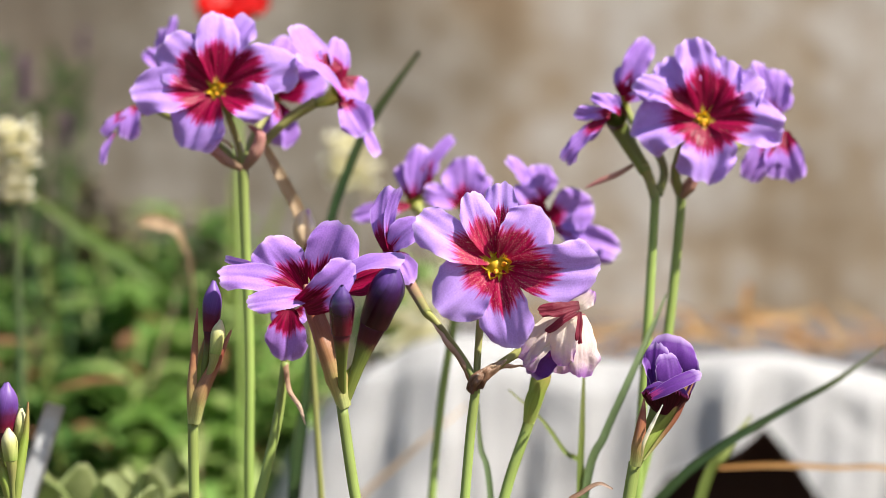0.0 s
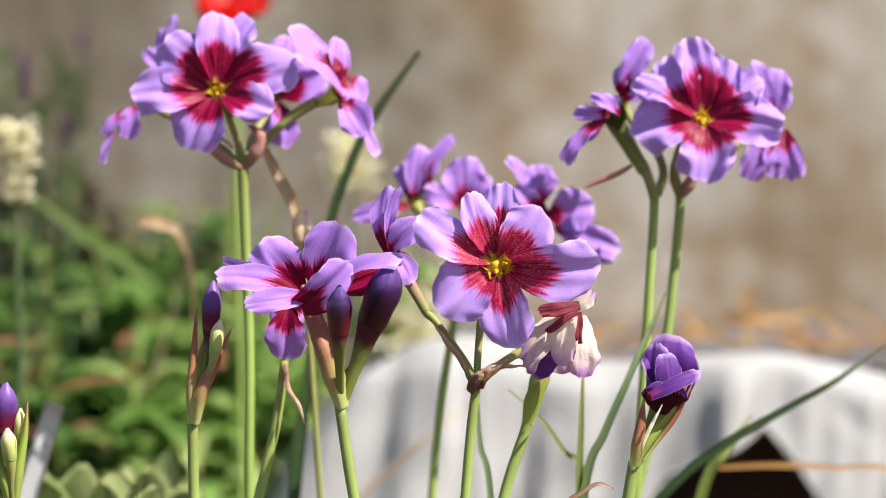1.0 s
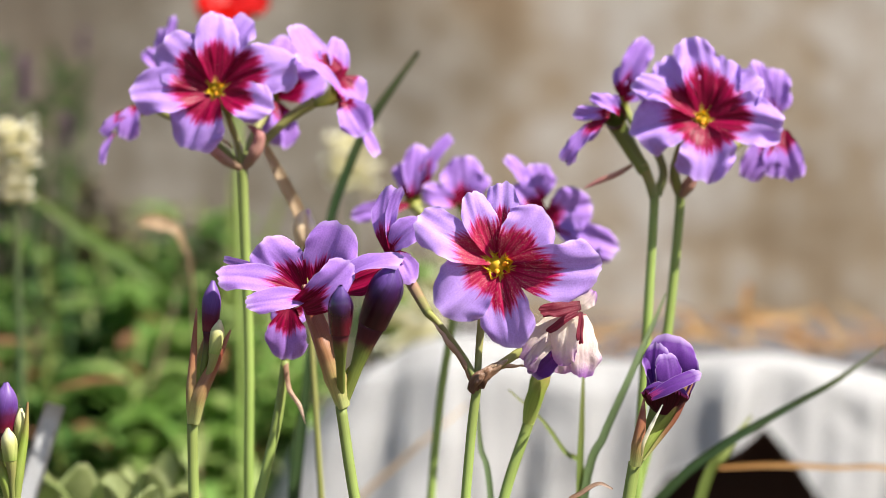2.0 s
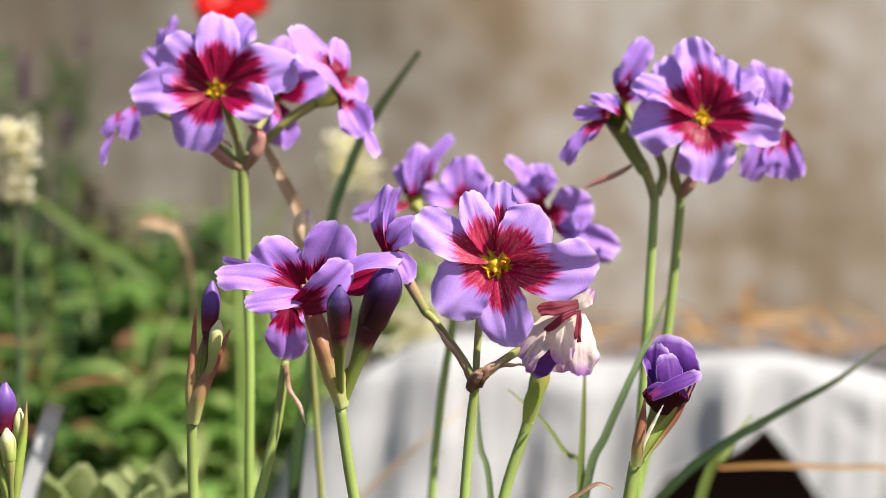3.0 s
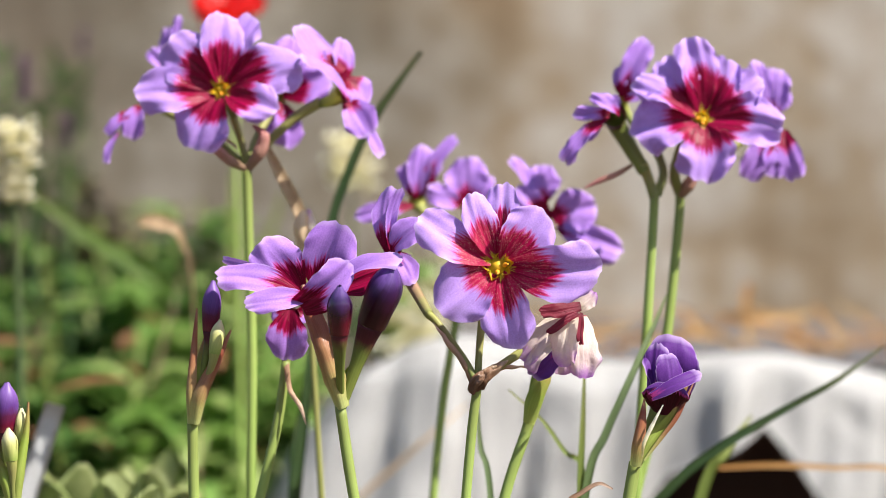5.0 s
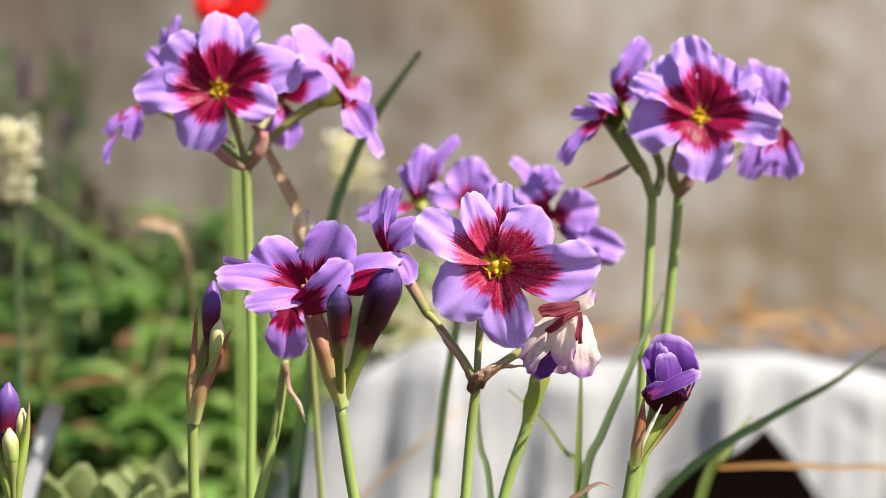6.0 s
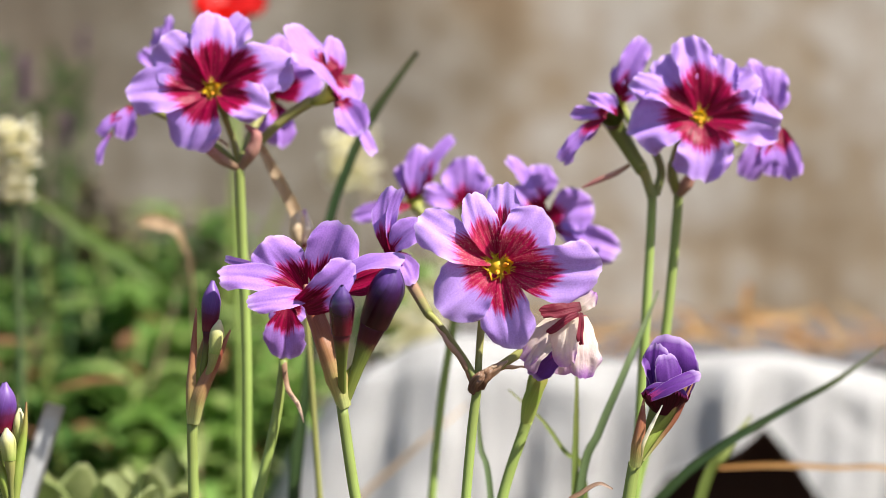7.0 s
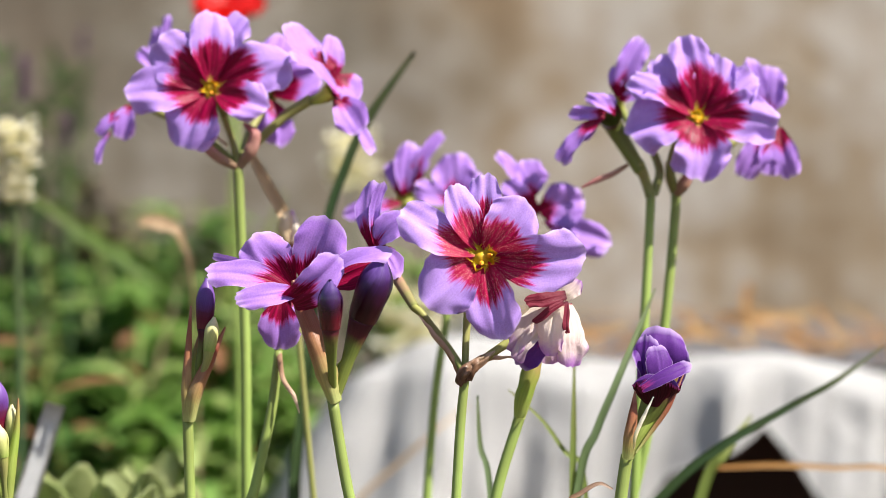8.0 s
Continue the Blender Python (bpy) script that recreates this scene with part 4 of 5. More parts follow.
def tall_right_plant():
    p = thing("flowering_stalk", (0.054, 0.065, -0.0077), "tall stalk with narrow sideways violet flowers", "flower", GROUP)
    node = (0.0642, 0.065, 0.1752)
    stalk(p, [(0.054, 0.065, -0.0077), (0.0583, 0.065, 0.0815), (0.0612, 0.065, 0.126), (0.0634, 0.065, 0.1602), node, (0.0642, 0.065, 0.1773)], [0.0019, 0.0016, 0.0016, 0.0015, 0.0015, 0.0009])
    stalk(p, [node, (0.0626, 0.065, 0.1807), (0.0604, 0.064, 0.1858)], [0.0016, 0.0017, 0.002], PEDICEL, "pedicel")
    flower(p, (0.0515, 0.058, 0.2003), (-0.1, -0.95, 0.2), [tep((-1.7, 0.0, -0.5), (-15.4, -3.0, -13.8), 5.1, 0.42, 8, 0.1), tep((-1.1, -1.0, 0.8), (-11.8, -3.0, 0.3), 4.7, 0.3, -25, 0.08), tep((1.6, -2.0, -0.3), (-7.0, -4.0, 6.0), 5.4, 0.16, 24, 0.08), tep((-2.6, 1.0, -1.5), (-8.5, 0.0, -7.3), 3.0, 0.4, -10, 0.05), tep((1.5, 2.0, 0.6), (-1.2, 2.0, 6.1), 5.1, 0.3, -10, 0.05)], (0.0613, 0.064, 0.1832), 17, PETAL_SIDE, TUBE_GREEN, 1.9, 0.0009, 0.0033, eye=0)
    stalk(p, [(0.0652, 0.066, 0.1764), (0.0671, 0.068, 0.1841), (0.0632, 0.072, 0.1938), (0.0591, 0.075, 0.1974)], [0.0016, 0.0014, 0.0014, 0.0014], PEDICEL, "pedicel")
    flower(p, (0.0552, 0.075, 0.2055), (-0.1, -0.95, 0.2), [tep((0.3, 0.0, 1.0), (7.5, -3.0, 18.5), 8.0, 0.24, 10, 0.06), tep((-0.2, 0.0, 1.0), (-0.6, -1.0, 10.7), 4.5, 0.45, -6, 0.06), tep((0.1, -1.0, -0.1), (8.2, -4.0, 2.9), 3.8, 0.3, 0, 0.08), tep((0.6, 1.0, 1.1), (5.4, 0.0, 10.7), 4.8, 0.35, -10, 0.05)], (0.0595, 0.077, 0.1969), 18, PETAL_SIDE, TUBE, 1.2, 0.0003, 0.0016, eye=0)
    part("bract", strip([(0.0571, 0.06, 0.1851), (0.0527, 0.058, 0.1825), (0.0476, 0.058, 0.1805), (0.0427, 0.058, 0.1783)], [0.0013, 0.0019, 0.0019, 0.0005], (0, 1, 0.4), 0.3), BRACT_PINK, p, "thin reddish dry bract")
    return p


def tall_right_mate():
    p = thing("flowering_stalk", (0.0476, 0.072, -0.0092), "tall stalk with a cluster of open violet flowers", "flower", GROUP)
    node = (0.0727, 0.072, 0.1765)
    stalk(p, [(0.0476, 0.072, -0.0092), (0.0571, 0.072, 0.0722), (0.0632, 0.072, 0.1015), (0.0687, 0.072, 0.1343), (0.0721, 0.072, 0.1671), node], [0.0019, 0.0016, 0.0016, 0.0016, 0.0016, 0.0016])
    stalk(p, [node, (0.0707, 0.068, 0.1825), (0.072, 0.066, 0.1893), (0.075, 0.066, 0.1953)], [0.0016, 0.0016, 0.0017, 0.0017], PEDICEL, "pedicel")
    flower(p, (0.0779, 0.058, 0.1986), (-0.02, -1, 0.12), [tep((-2.1, -1.0, -0.4), (-21.1, -4.0, -3.7), 17.8, 0.38, 8, 0.07), tep((-1.8, -1.0, 1.1), (-20.0, -5.0, 12.0), 9.7, 0.5, 22, 0.05), tep((-0.8, 2.0, 2.3), (-12.8, 1.0, 17.9), 11.6, 0.42, -25, 0.06), tep((-0.2, 0.0, 2.2), (-2.9, -2.0, 24.7), 12.7, 0.56, 10, 0.06), tep((1.1, 1.0, 1.9), (8.0, -1.0, 18.4), 12.7, 0.62, -8, 0.05), tep((1.8, 1.0, 1.2), (17.6, 0.0, 13.0), 14.3, 0.54, -12, 0.05), tep((1.9, -1.0, -0.2), (23.9, -5.0, -2.3), 15.4, 0.48, 0, 0.06), tep((0.2, -1.0, -1.6), (0.5, -5.0, -18.9), 17.8, 0.44, -8, 0.09)], (0.076, 0.066, 0.194), 19, PETAL_TALL, ruffle=1.6, crumple=0.0004, eye=0.75)
    stalk(p, [node, (0.079, 0.075, 0.1845), (0.09, 0.08, 0.1912), (0.0946, 0.082, 0.1952)], [0.0014, 0.0014, 0.0014, 0.0016], PEDICEL, "pedicel")
    flower(p, (0.1017, 0.085, 0.2014), (0.1, -0.95, 0.2), [tep((0.5, 0.0, -0.5), (1.5, -2.0, 14.4), 10.9, 0.18, 0, 0.05), tep((-1.2, -1.0, 1.5), (-4.9, -3.0, 16.8), 6.0, 0.1, 14, 0.05), tep((0.7, 0.0, 0.0), (5.6, 0.0, 7.9), 6.0, 0.2, -10, 0.05)], (0.0951, 0.082, 0.1952), 20, PETAL_SIDE, eye=0)
    flower(p, (0.104, 0.078, 0.1963), (0.05, -1, 0.1), [tep((-1.4, 0.0, -1.4), (-10.9, -4.0, -15.1), 9.4, 0.34, -6, 0.08), tep((-0.2, 1.0, -0.6), (-2.1, -3.0, -14.7), 10.1, 0.4, -12, 0.07), tep((1.4, 0.0, 0.0), (4.4, -3.0, -15.4), 8.3, 0.36, 10, 0.08)], (0.0957, 0.084, 0.1953), 21, PETAL_SIDE, TUBE_DARK, girth=0.0011, eye=0)
    part("bract", strip([(0.0726, 0.07, 0.1756), (0.0748, 0.068, 0.179), (0.0769, 0.068, 0.1822), (0.0793, 0.07, 0.185)], [0.0025, 0.0041, 0.0028, 0.0005], (0, 1, 0), 0.4, crinkle=0.0006), BRACT_PINK, p, "pinkish brown bract")
    part("bract", strip([(0.0726, 0.074, 0.1757), (0.0707, 0.07, 0.1808), (0.0695, 0.07, 0.186)], [0.0022, 0.0031, 0.0006], (0, 1, 0), 0.4, crinkle=0.0006), DRY, p)
    return p


def bud_plant():
    p = thing("flower_bud_stalk", (0.0431, 0, 0), "stalk with a single opening dark violet bud", "flower bud", "bud stalks")
    node = (0.0531, 0, 0.1011)
    stalk(p, [(0.0431, 0, 0), (0.0491, 0, 0.0726), (0.051, 0, 0.0883), node], [0.0018, 0.002, 0.0019, 0.0019])
    opening_bud(p, (0.0544, 0, 0.1031), (0.0616, 0.0, 0.1176), [tep((2.1, 3.0, 0.8), (1.7, 3.0, 18.8), 15.3, 0.1, 4, 0.05, (0.0, -1, 0.3), 0.6, 0.45), tep((-3.2, -1.0, 0.1), (-2.3, 0.0, 16.6), 7.2, 0.14, -6, 0.06, (-0.35, -0.95, 0.1), 0.7, -0.5), tep((0.9, -4.0, 0.9), (0.2, -3.0, 13.9), 7.8, 0.12, 8, 0.08, (0.15, -1, 0.1), 0.6, -0.5), tep((-5.5, -6.0, 1.6), (9.2, -5.0, 8.8), 4.4, 0.05, -16, 0.1, (-0.1, -1, 0.25), 0.5, -0.3), tep((-1.0, -4.0, -3.2), (0.1, -6.0, 5.9), 13.1, 0.8, 0, 0.05, (0.0, -1, -0.1), 0.3, -0.5)], 23, "half-open dark violet bud")
    part("bract", strip([(0.0527, -0.002, 0.1003), (0.0532, -0.004, 0.1058), (0.0544, -0.004, 0.1128), (0.0554, -0.003, 0.1189)], [0.0038, 0.0041, 0.0028, 0.0005], (0.6, 1, 0), 0.5), SPATHE, p, "papery bract")
    part("bract", strip([(0.0537, -0.001, 0.1002), (0.0571, -0.001, 0.1071), (0.0627, 0, 0.114), (0.0685, 0, 0.1239)], [0.0031, 0.0056, 0.0047, 0.0005], (-0.4, 1, 0.3), 0.5), SPATHE_GREEN, p, "green bract with a reddish rim")
    part("bract_margin", strip([(0.0545, -0.006, 0.1031), (0.0551, -0.007, 0.1072), (0.0573, -0.007, 0.1119), (0.0602, -0.007, 0.1174)], [0.0005, 0.0011, 0.0011, 0.0003], (0.3, 1, 0), 0.3, crinkle=0.0004), CREAM, p, "thin whitish papery bract edge")
    part("bract_margin", strip([(0.0554, -0.003, 0.1018), (0.0601, -0.003, 0.1079), (0.0647, -0.003, 0.1142), (0.0692, -0.002, 0.1234)], [0.0006, 0.0013, 0.0014, 0.0003], (-0.3, 1, 0.2), 0.3), SPATHE, p, "reddish bract edge")
    return p


def left_bud_plant():
    p = thing("flower_bud_stalk", (-0.0663, 0, 0), "stalk with a narrow violet bud between red-brown bracts", "flower bud", "bud stalks")
    node = (-0.0692, 0, 0.1123)
    stalk(p, [(-0.0663, 0, 0), (-0.0682, 0, 0.0726), (-0.0688, 0, 0.0914), node], [0.0017, 0.0016, 0.0016, 0.0016])
    bud(p, (-0.0688, 0, 0.114), (-0.0642, -0.001, 0.1372), (-0.0633, -0.001, 0.1514), 0.0026, BUD_VIOLET, 5)
    bud(p, (-0.0684, -0.001, 0.1141), (-0.0628, -0.004, 0.1312), (-0.0611, -0.004, 0.1406), 0.002, BUD_PALE, 3, "small pale cream bud")
    part("spathe", tube([(-0.0691, 0, 0.114), (-0.0678, 0, 0.1211), (-0.0664, 0.001, 0.1288), (-0.0648, 0.001, 0.1351)], [0.0016, 0.0022, 0.0019, 0.0014], 10, 5), SPATHE_GREEN, p)
    part("bract", strip([(-0.0696, -0.001, 0.1118), (-0.0696, -0.003, 0.1212), (-0.0687, -0.002, 0.1337), (-0.0679, -0.001, 0.1436)], [0.0031, 0.0034, 0.002, 0.0005], (0.5, 1, 0), 0.5), SPATHE, p, "red-brown papery bract")
    part("bract", strip([(-0.0683, -0.002, 0.1118), (-0.0665, -0.004, 0.1197), (-0.0626, -0.003, 0.1283), (-0.0583, -0.002, 0.1377)], [0.0031, 0.0044, 0.0031, 0.0005], (-0.3, 1, 0), 0.5), SPATHE, p, "red-brown papery bract")
    return p


def edge_bud_plant():
    p = thing("flower_bud_stalk", (-0.1163, 0, 0), "stalk with violet and pale green buds", "flower bud", "bud stalks")
    node = (-0.1186, 0, 0.0883)
    stalk(p, [(-0.1163, 0, 0), (-0.1179, 0, 0.0648), node], [0.0017, 0.0016, 0.0016])
    bud(p, (-0.1191, 0, 0.089), (-0.1213, 0, 0.1094), (-0.1205, -0.001, 0.1233), 0.0033, BUD_VIOLET, 6)
    bud(p, (-0.1183, -0.003, 0.0893), (-0.1186, -0.005, 0.102), (-0.1193, -0.006, 0.111), 0.0022, BUD_PALE, 2, "small pale green bud")
    bud(p, (-0.1182, 0, 0.089), (-0.1169, 0, 0.1054), (-0.1166, 0, 0.1161), 0.0019, BUD_PALE, 4, "pale green bud")
    part("bract", strip([(-0.1188, -0.002, 0.0877), (-0.1206, -0.004, 0.0964), (-0.1233, -0.003, 0.1041)], [0.0031, 0.0038, 0.0006], (0.2, 1, 0), 0.5), SPATHE_GREEN, p)
    part("bract", strip([(-0.1181, -0.002, 0.0877), (-0.1167, -0.004, 0.098), (-0.1149, -0.003, 0.1088), (-0.1144, -0.002, 0.1178)], [0.0028, 0.0034, 0.0019, 0.0005], (-0.3, 1, 0), 0.5), SPATHE_GREEN, p)
    return p


def withered_plant():
    p = thing("withered_stalk", (-0.0319, 0.075, 0), "withered pinkish flower stalk", "dry stalk")
    stalk(p, [(-0.0319, 0.075, 0), (-0.0371, 0.075, 0.0805), (-0.0409, 0.075, 0.1394), (-0.0431, 0.075, 0.1636)], [0.0016, 0.0011, 0.0009, 0.0009], PEDICEL)
    part("bract", strip([(-0.0411, 0.075, 0.1602), (-0.0440, 0.077, 0.1706), (-0.0492, 0.077, 0.1810), (-0.0560, 0.077, 0.1940)], [0.0018, 0.0038, 0.0038, 0.0020], (0.1, -1, 0.1), 0.15, thick=0.0005), PALE_STRAW, p, "long withered pinkish bract")
    part("bract", strip([(-0.0432, 0.073, 0.1602), (-0.0441, 0.071, 0.1671), (-0.0425, 0.073, 0.1719)], [0.0038, 0.0047, 0.0013], (0.3, 1, 0), 0.4, crinkle=0.001), PALE_STRAW, p, "dry pinkish husk")
    part("bract", strip([(-0.0421, 0.073, 0.1602), (-0.04, 0.071, 0.1662), (-0.0413, 0.073, 0.1719)], [0.0022, 0.0028, 0.0009], (-0.3, 1, 0), 0.4, crinkle=0.001), WILT, p, "whitish dry husk")
    return p


centre, side, back_low, tall_left = centre_plant(), side_plant(), back_low_plant(), tall_left_plant()
back, bracted, tall_right, tall_mate = back_plant(), bract_plant(), tall_right_plant(), tall_right_mate()
bud_right, bud_left, bud_edge, withered = bud_plant(), left_bud_plant(), edge_bud_plant(), withered_plant()


# ---- loose leaves and straws ----
def blade(points, widths, material, label, name="leaf_blade", facing=(0.3, -1, 0.3), fold=0.15, category="leaf", thick=0.0006):
    ob = mesh_object(name, strip(points, widths, facing, fold, 8, 6, thick=thick), material)
    return tagged(ob, label, category)


leaf_up = blade([(-0.055, 0.11, 0.0009), (-0.046, 0.11, 0.095), (-0.0378, 0.11, 0.1602), (-0.0297, 0.11, 0.1873), (-0.0215, 0.11, 0.2036), (-0.0076, 0.11, 0.2232)], [0.0034, 0.0034, 0.0031, 0.0031, 0.0031, 0.0013], BLADE, "dark green upright narrow leaf")
blade([(0.0346, 0.09, 0.0437), (0.0678, 0.09, 0.0821), (0.0855, 0.09, 0.0973), (0.107, 0.09, 0.11), (0.1229, 0.09, 0.1189), (0.1396, 0.1, 0.1294)], [0.0038, 0.0034, 0.0031, 0.0023, 0.0017, 0.0006], BLADE, "dark green arching narrow leaf")
blade([(0.0645, 0.11, 0.0045), (0.0826, 0.11, 0.0805), (0.0907, 0.11, 0.095), (0.1001, 0.12, 0.1061)], [0.0038, 0.0038, 0.0031, 0.0008], BLADE_LIGHT, "pale green short leaf before the cloth")
blade_mid = blade([(0.0328, 0.05, 0.0161), (0.0421, 0.05, 0.0881), (0.0479, 0.05, 0.1049), (0.0546, 0.05, 0.12), (0.0617, 0.055, 0.1349), (0.0672, 0.06, 0.1466)], [0.0028, 0.0027, 0.0025, 0.0022, 0.0017, 0.0005], BLADE_MID, "green narrow leaf rising beside stalks")
blade_pale = blade([(0.0395, 0.05, 0.0161), (0.0405, 0.05, 0.0864), (0.0412, 0.05, 0.1065), (0.0419, 0.05, 0.1267)], [0.0023, 0.0022, 0.0019, 0.0006], BLADE_LIGHT, "pale green upright narrow leaf")
blade([(0.0430, 0.06, 0.0), (0.0432, 0.06, 0.07), (0.0418, 0.06, 0.0939), (0.0367, 0.06, 0.099), (0.0299, 0.06, 0.1084), (0.0197, 0.06, 0.1177)], [0.0018, 0.0016, 0.0016, 0.0013, 0.0005], BLADE_LIGHT, "pale thin leaf leaning before the cloth")
blade([(0.0178, 0.05, 0.0161), (0.0141, 0.05, 0.0864), (0.0111, 0.05, 0.1015), (0.0102, 0.05, 0.1166)], [0.0025, 0.002, 0.0017, 0.0006], BLADE_MID, "green narrow leaf behind a stalk")
blade([(-0.0521, 0.12, 0.0025), (-0.0484, 0.12, 0.0795), (-0.0469, 0.12, 0.0997), (-0.0416, 0.13, 0.1305)], [0.0047, 0.0041, 0.0034, 0.0009], BLADE, "dark green upright leaf among the stalks")
blade([(-0.0932, 0.46, 0.0000), (-0.0959, 0.46, 0.1499), (-0.0966, 0.46, 0.1967)], [0.0015, 0.0062, 0.0015], BLADE_LIGHT, "light green upright leaf among the foliage")
blade([(-0.0862, 0.47, 0.0000), (-0.0844, 0.47, 0.1393), (-0.0744, 0.47, 0.1864)], [0.0015, 0.0062, 0.0015], BLADE_LIGHT, "light green upright leaf among the foliage")
blade([(-0.1028, 0.48, 0.0000), (-0.1020, 0.48, 0.1286), (-0.1055, 0.48, 0.1629)], [0.0015, 0.0062, 0.0015], BLADE_LIGHT, "light green upright leaf among the foliage")
blade([(0.0250, -0.002, 0.0), (0.0300, -0.002, 0.07), (0.0337, -0.002, 0.0885), (0.0383, -0.002, 0.0928), (0.043, -0.002, 0.0953), (0.0468, -0.002, 0.0938)], [0.0013, 0.0013, 0.0013, 0.0006], DRY, "curled reddish dry leaf tip")
blade([(0.0925, 0.16, 0.0856), (0.1127, 0.16, 0.0864), (0.1319, 0.16, 0.0856), (0.1569, 0.16, 0.0829), (0.1750, 0.16, 0.055), (0.1840, 0.16, 0.0)], [0.0016, 0.002, 0.0017, 0.0016, 0.0016, 0.0016], STRAW, "orange-brown dry straw lying level", "dry_straw", category="straw")
for a, b, c, w in (((0.1242, 0.43, 0.1299), (0.1432, 0.43, 0.1284), (0.1667, 0.435, 0.1308), 12), ((0.1369, 0.43, 0.1451), (0.1345, 0.425, 0.1301), (0.1363, 0.415, 0.1173), 10), ((0.1027, 0.43, 0.1198), (0.1167, 0.43, 0.1223), (0.1331, 0.43, 0.1173), 11), ((0.1546, 0.43, 0.1235), (0.1645, 0.42, 0.1171), (0.1788, 0.415, 0.1158), 10), ((0.1065, 0.43, 0.1337), (0.1116, 0.4175, 0.1264), (0.1153, 0.405, 0.1192), 8), ((0.166, 0.43, 0.135), (0.1717, 0.4175, 0.1264), (0.1747, 0.405, 0.1186), 7), ((0.0546, 0.43, 0.1236), (0.0698, 0.43, 0.1223), (0.085, 0.43, 0.1261), 10), ((0.0774, 0.43, 0.1173), (0.0901, 0.43, 0.1202), (0.1002, 0.43, 0.1185), 9)):
    blade([a, b, c], [0.0003 * w, 0.00042 * w, 0.0002 * w], STRAW, "orange-brown bent straw standing out of the grit", "dry_straw", (0, -1, 0.4), category="straw")
blade([(-0.0620, 0.24, 0.0), (-0.0500, 0.24, 0.042), (-0.0324, 0.24, 0.0656), (-0.0177, 0.24, 0.0792), (-0.005, 0.24, 0.0904), (0.0098, 0.25, 0.1018)], [0.0016, 0.0022, 0.0019, 0.0008], PALE_STRAW, "pale dry straw leaning before the cloth", "dry_straw", category="straw")


def plant_label():
    p = thing("plant_label", (-0.1571, 0.10, 0.0), "grey-white plastic plant label stuck in the soil", "plant label")
    bm = strip([(-0.1571, 0.10, 0.0), (-0.1320, 0.10, 0.0811), (-0.1227, 0.10, 0.1110)], [0.0074, 0.0074, 0.0070], (0.6, -1, 0.2), 0.03, 4, 4, thick=0.001)
    part("label_blade", bm, TAG, p)


plant_label()


# ---- flowers further off ----
def cream_flower(centre, size, label, base=0.0):
    c = Vector(centre)
    p = thing("cream_flower", (c.x, c.y, base), label, "flower", "cream flowers")
    stalk(p, [(c.x, c.y, base), (c.x + 0.002, c.y, base + (c.z - base) * 0.5), c - Vector((0, 0, size * 0.2))], [0.0011, 0.0010, 0.0009], BLADE)
    r = random.Random(int(1000 * c.x))
    for k in range(22):
        a = k * 2.4
        foot = c + Vector((0.25 * size * math.cos(a), 0.25 * size * math.sin(a), size * (k / 22 - 0.5) * 1.1))
        way = Vector((math.cos(a), math.sin(a), 0.8 - r.uniform(0, 0.9))).normalized()
        tip = foot + way * size * r.uniform(0.3, 0.48)
        part("petal", strip([foot, foot.lerp(tip, 0.5) + Vector((0, 0, 0.1 * size)), tip], [size * 0.2, size * 0.62, size * 0.5, size * 0.15], (-way.x, -way.y, 0.8), 0.25, 4, 4), CREAM, p)


cream_flower((-0.1555, 0.22, 0.1975), 0.0148, "cream-white rounded flower head on a stem")
cream_flower((-0.1560, 0.22, 0.1830), 0.0115, "small cream-white flower head")
cream_flower((-0.0384, 0.36, 0.1958), 0.0209, "cream-white rounded flower head on a stem")
cream_flower((-0.0165, 0.43, 0.1235), 0.0345, "cream-white low flower head behind the cloth", 0.106)
cream_flower((0.0041, 0.45, 0.1577), 0.018, "small cream-white flower behind the violet ones", 0.106)


def poppy():
    p = thing("poppy", (-0.0792, 0.3, 0.0573), "bright red poppy on a thin stem", "poppy")
    top = Vector((-0.0828, 0.3, 0.2542))
    stalk(p, [(-0.0792, 0.3, 0.0013), (-0.0803, 0.3, 0.1468), (-0.0824, 0.3, 0.2453), top], [0.0016, 0.0015, 0.0013, 0.0013])
    axes = facing_axes((0.0, -0.4, 0.9))
    for k, a in enumerate((10, 80, 150, 200, 270, 330)):
        way = (axes[0] * math.cos(radians(a)) + axes[1] * math.sin(radians(a))) * 13 + axes[2] * 11
        part("petal", tepal_bm(top - Vector((0, 0, 0.004)), axes[2], tep((0, 0, 0), tuple(way), 24, 0.3, 0, -0.15), 90 + k, 1.2), RED, p)
    return p


poppies = poppy()


def lavender(points, heads):
    p = thing("lavender_spike", points[0], "grey-green stem with dull purple flower spikes", "lavender", "lavender")
    stalk(p, points, [0.0011, 0.001, 0.0008], BLADE)
    r = random.Random(len(heads))
    for at, size in heads:
        bm = bmesh.new()
        for k in range(40):
            a, h = 2.4 * k, k / 40
            foot = Vector(at) + Vector((0, 0, size * 2 * (h - 0.5)))
            tip = foot + Vector((math.cos(a), math.sin(a), 0.7)) * size * 0.42
            strip([foot, foot.lerp(tip, 0.6), tip], [size * 0.2, size * 0.26, size * 0.05], (0, 0, 1), 0.2, 2, 2, bm)
        part("flower_spike", bm, LAVENDER, p)


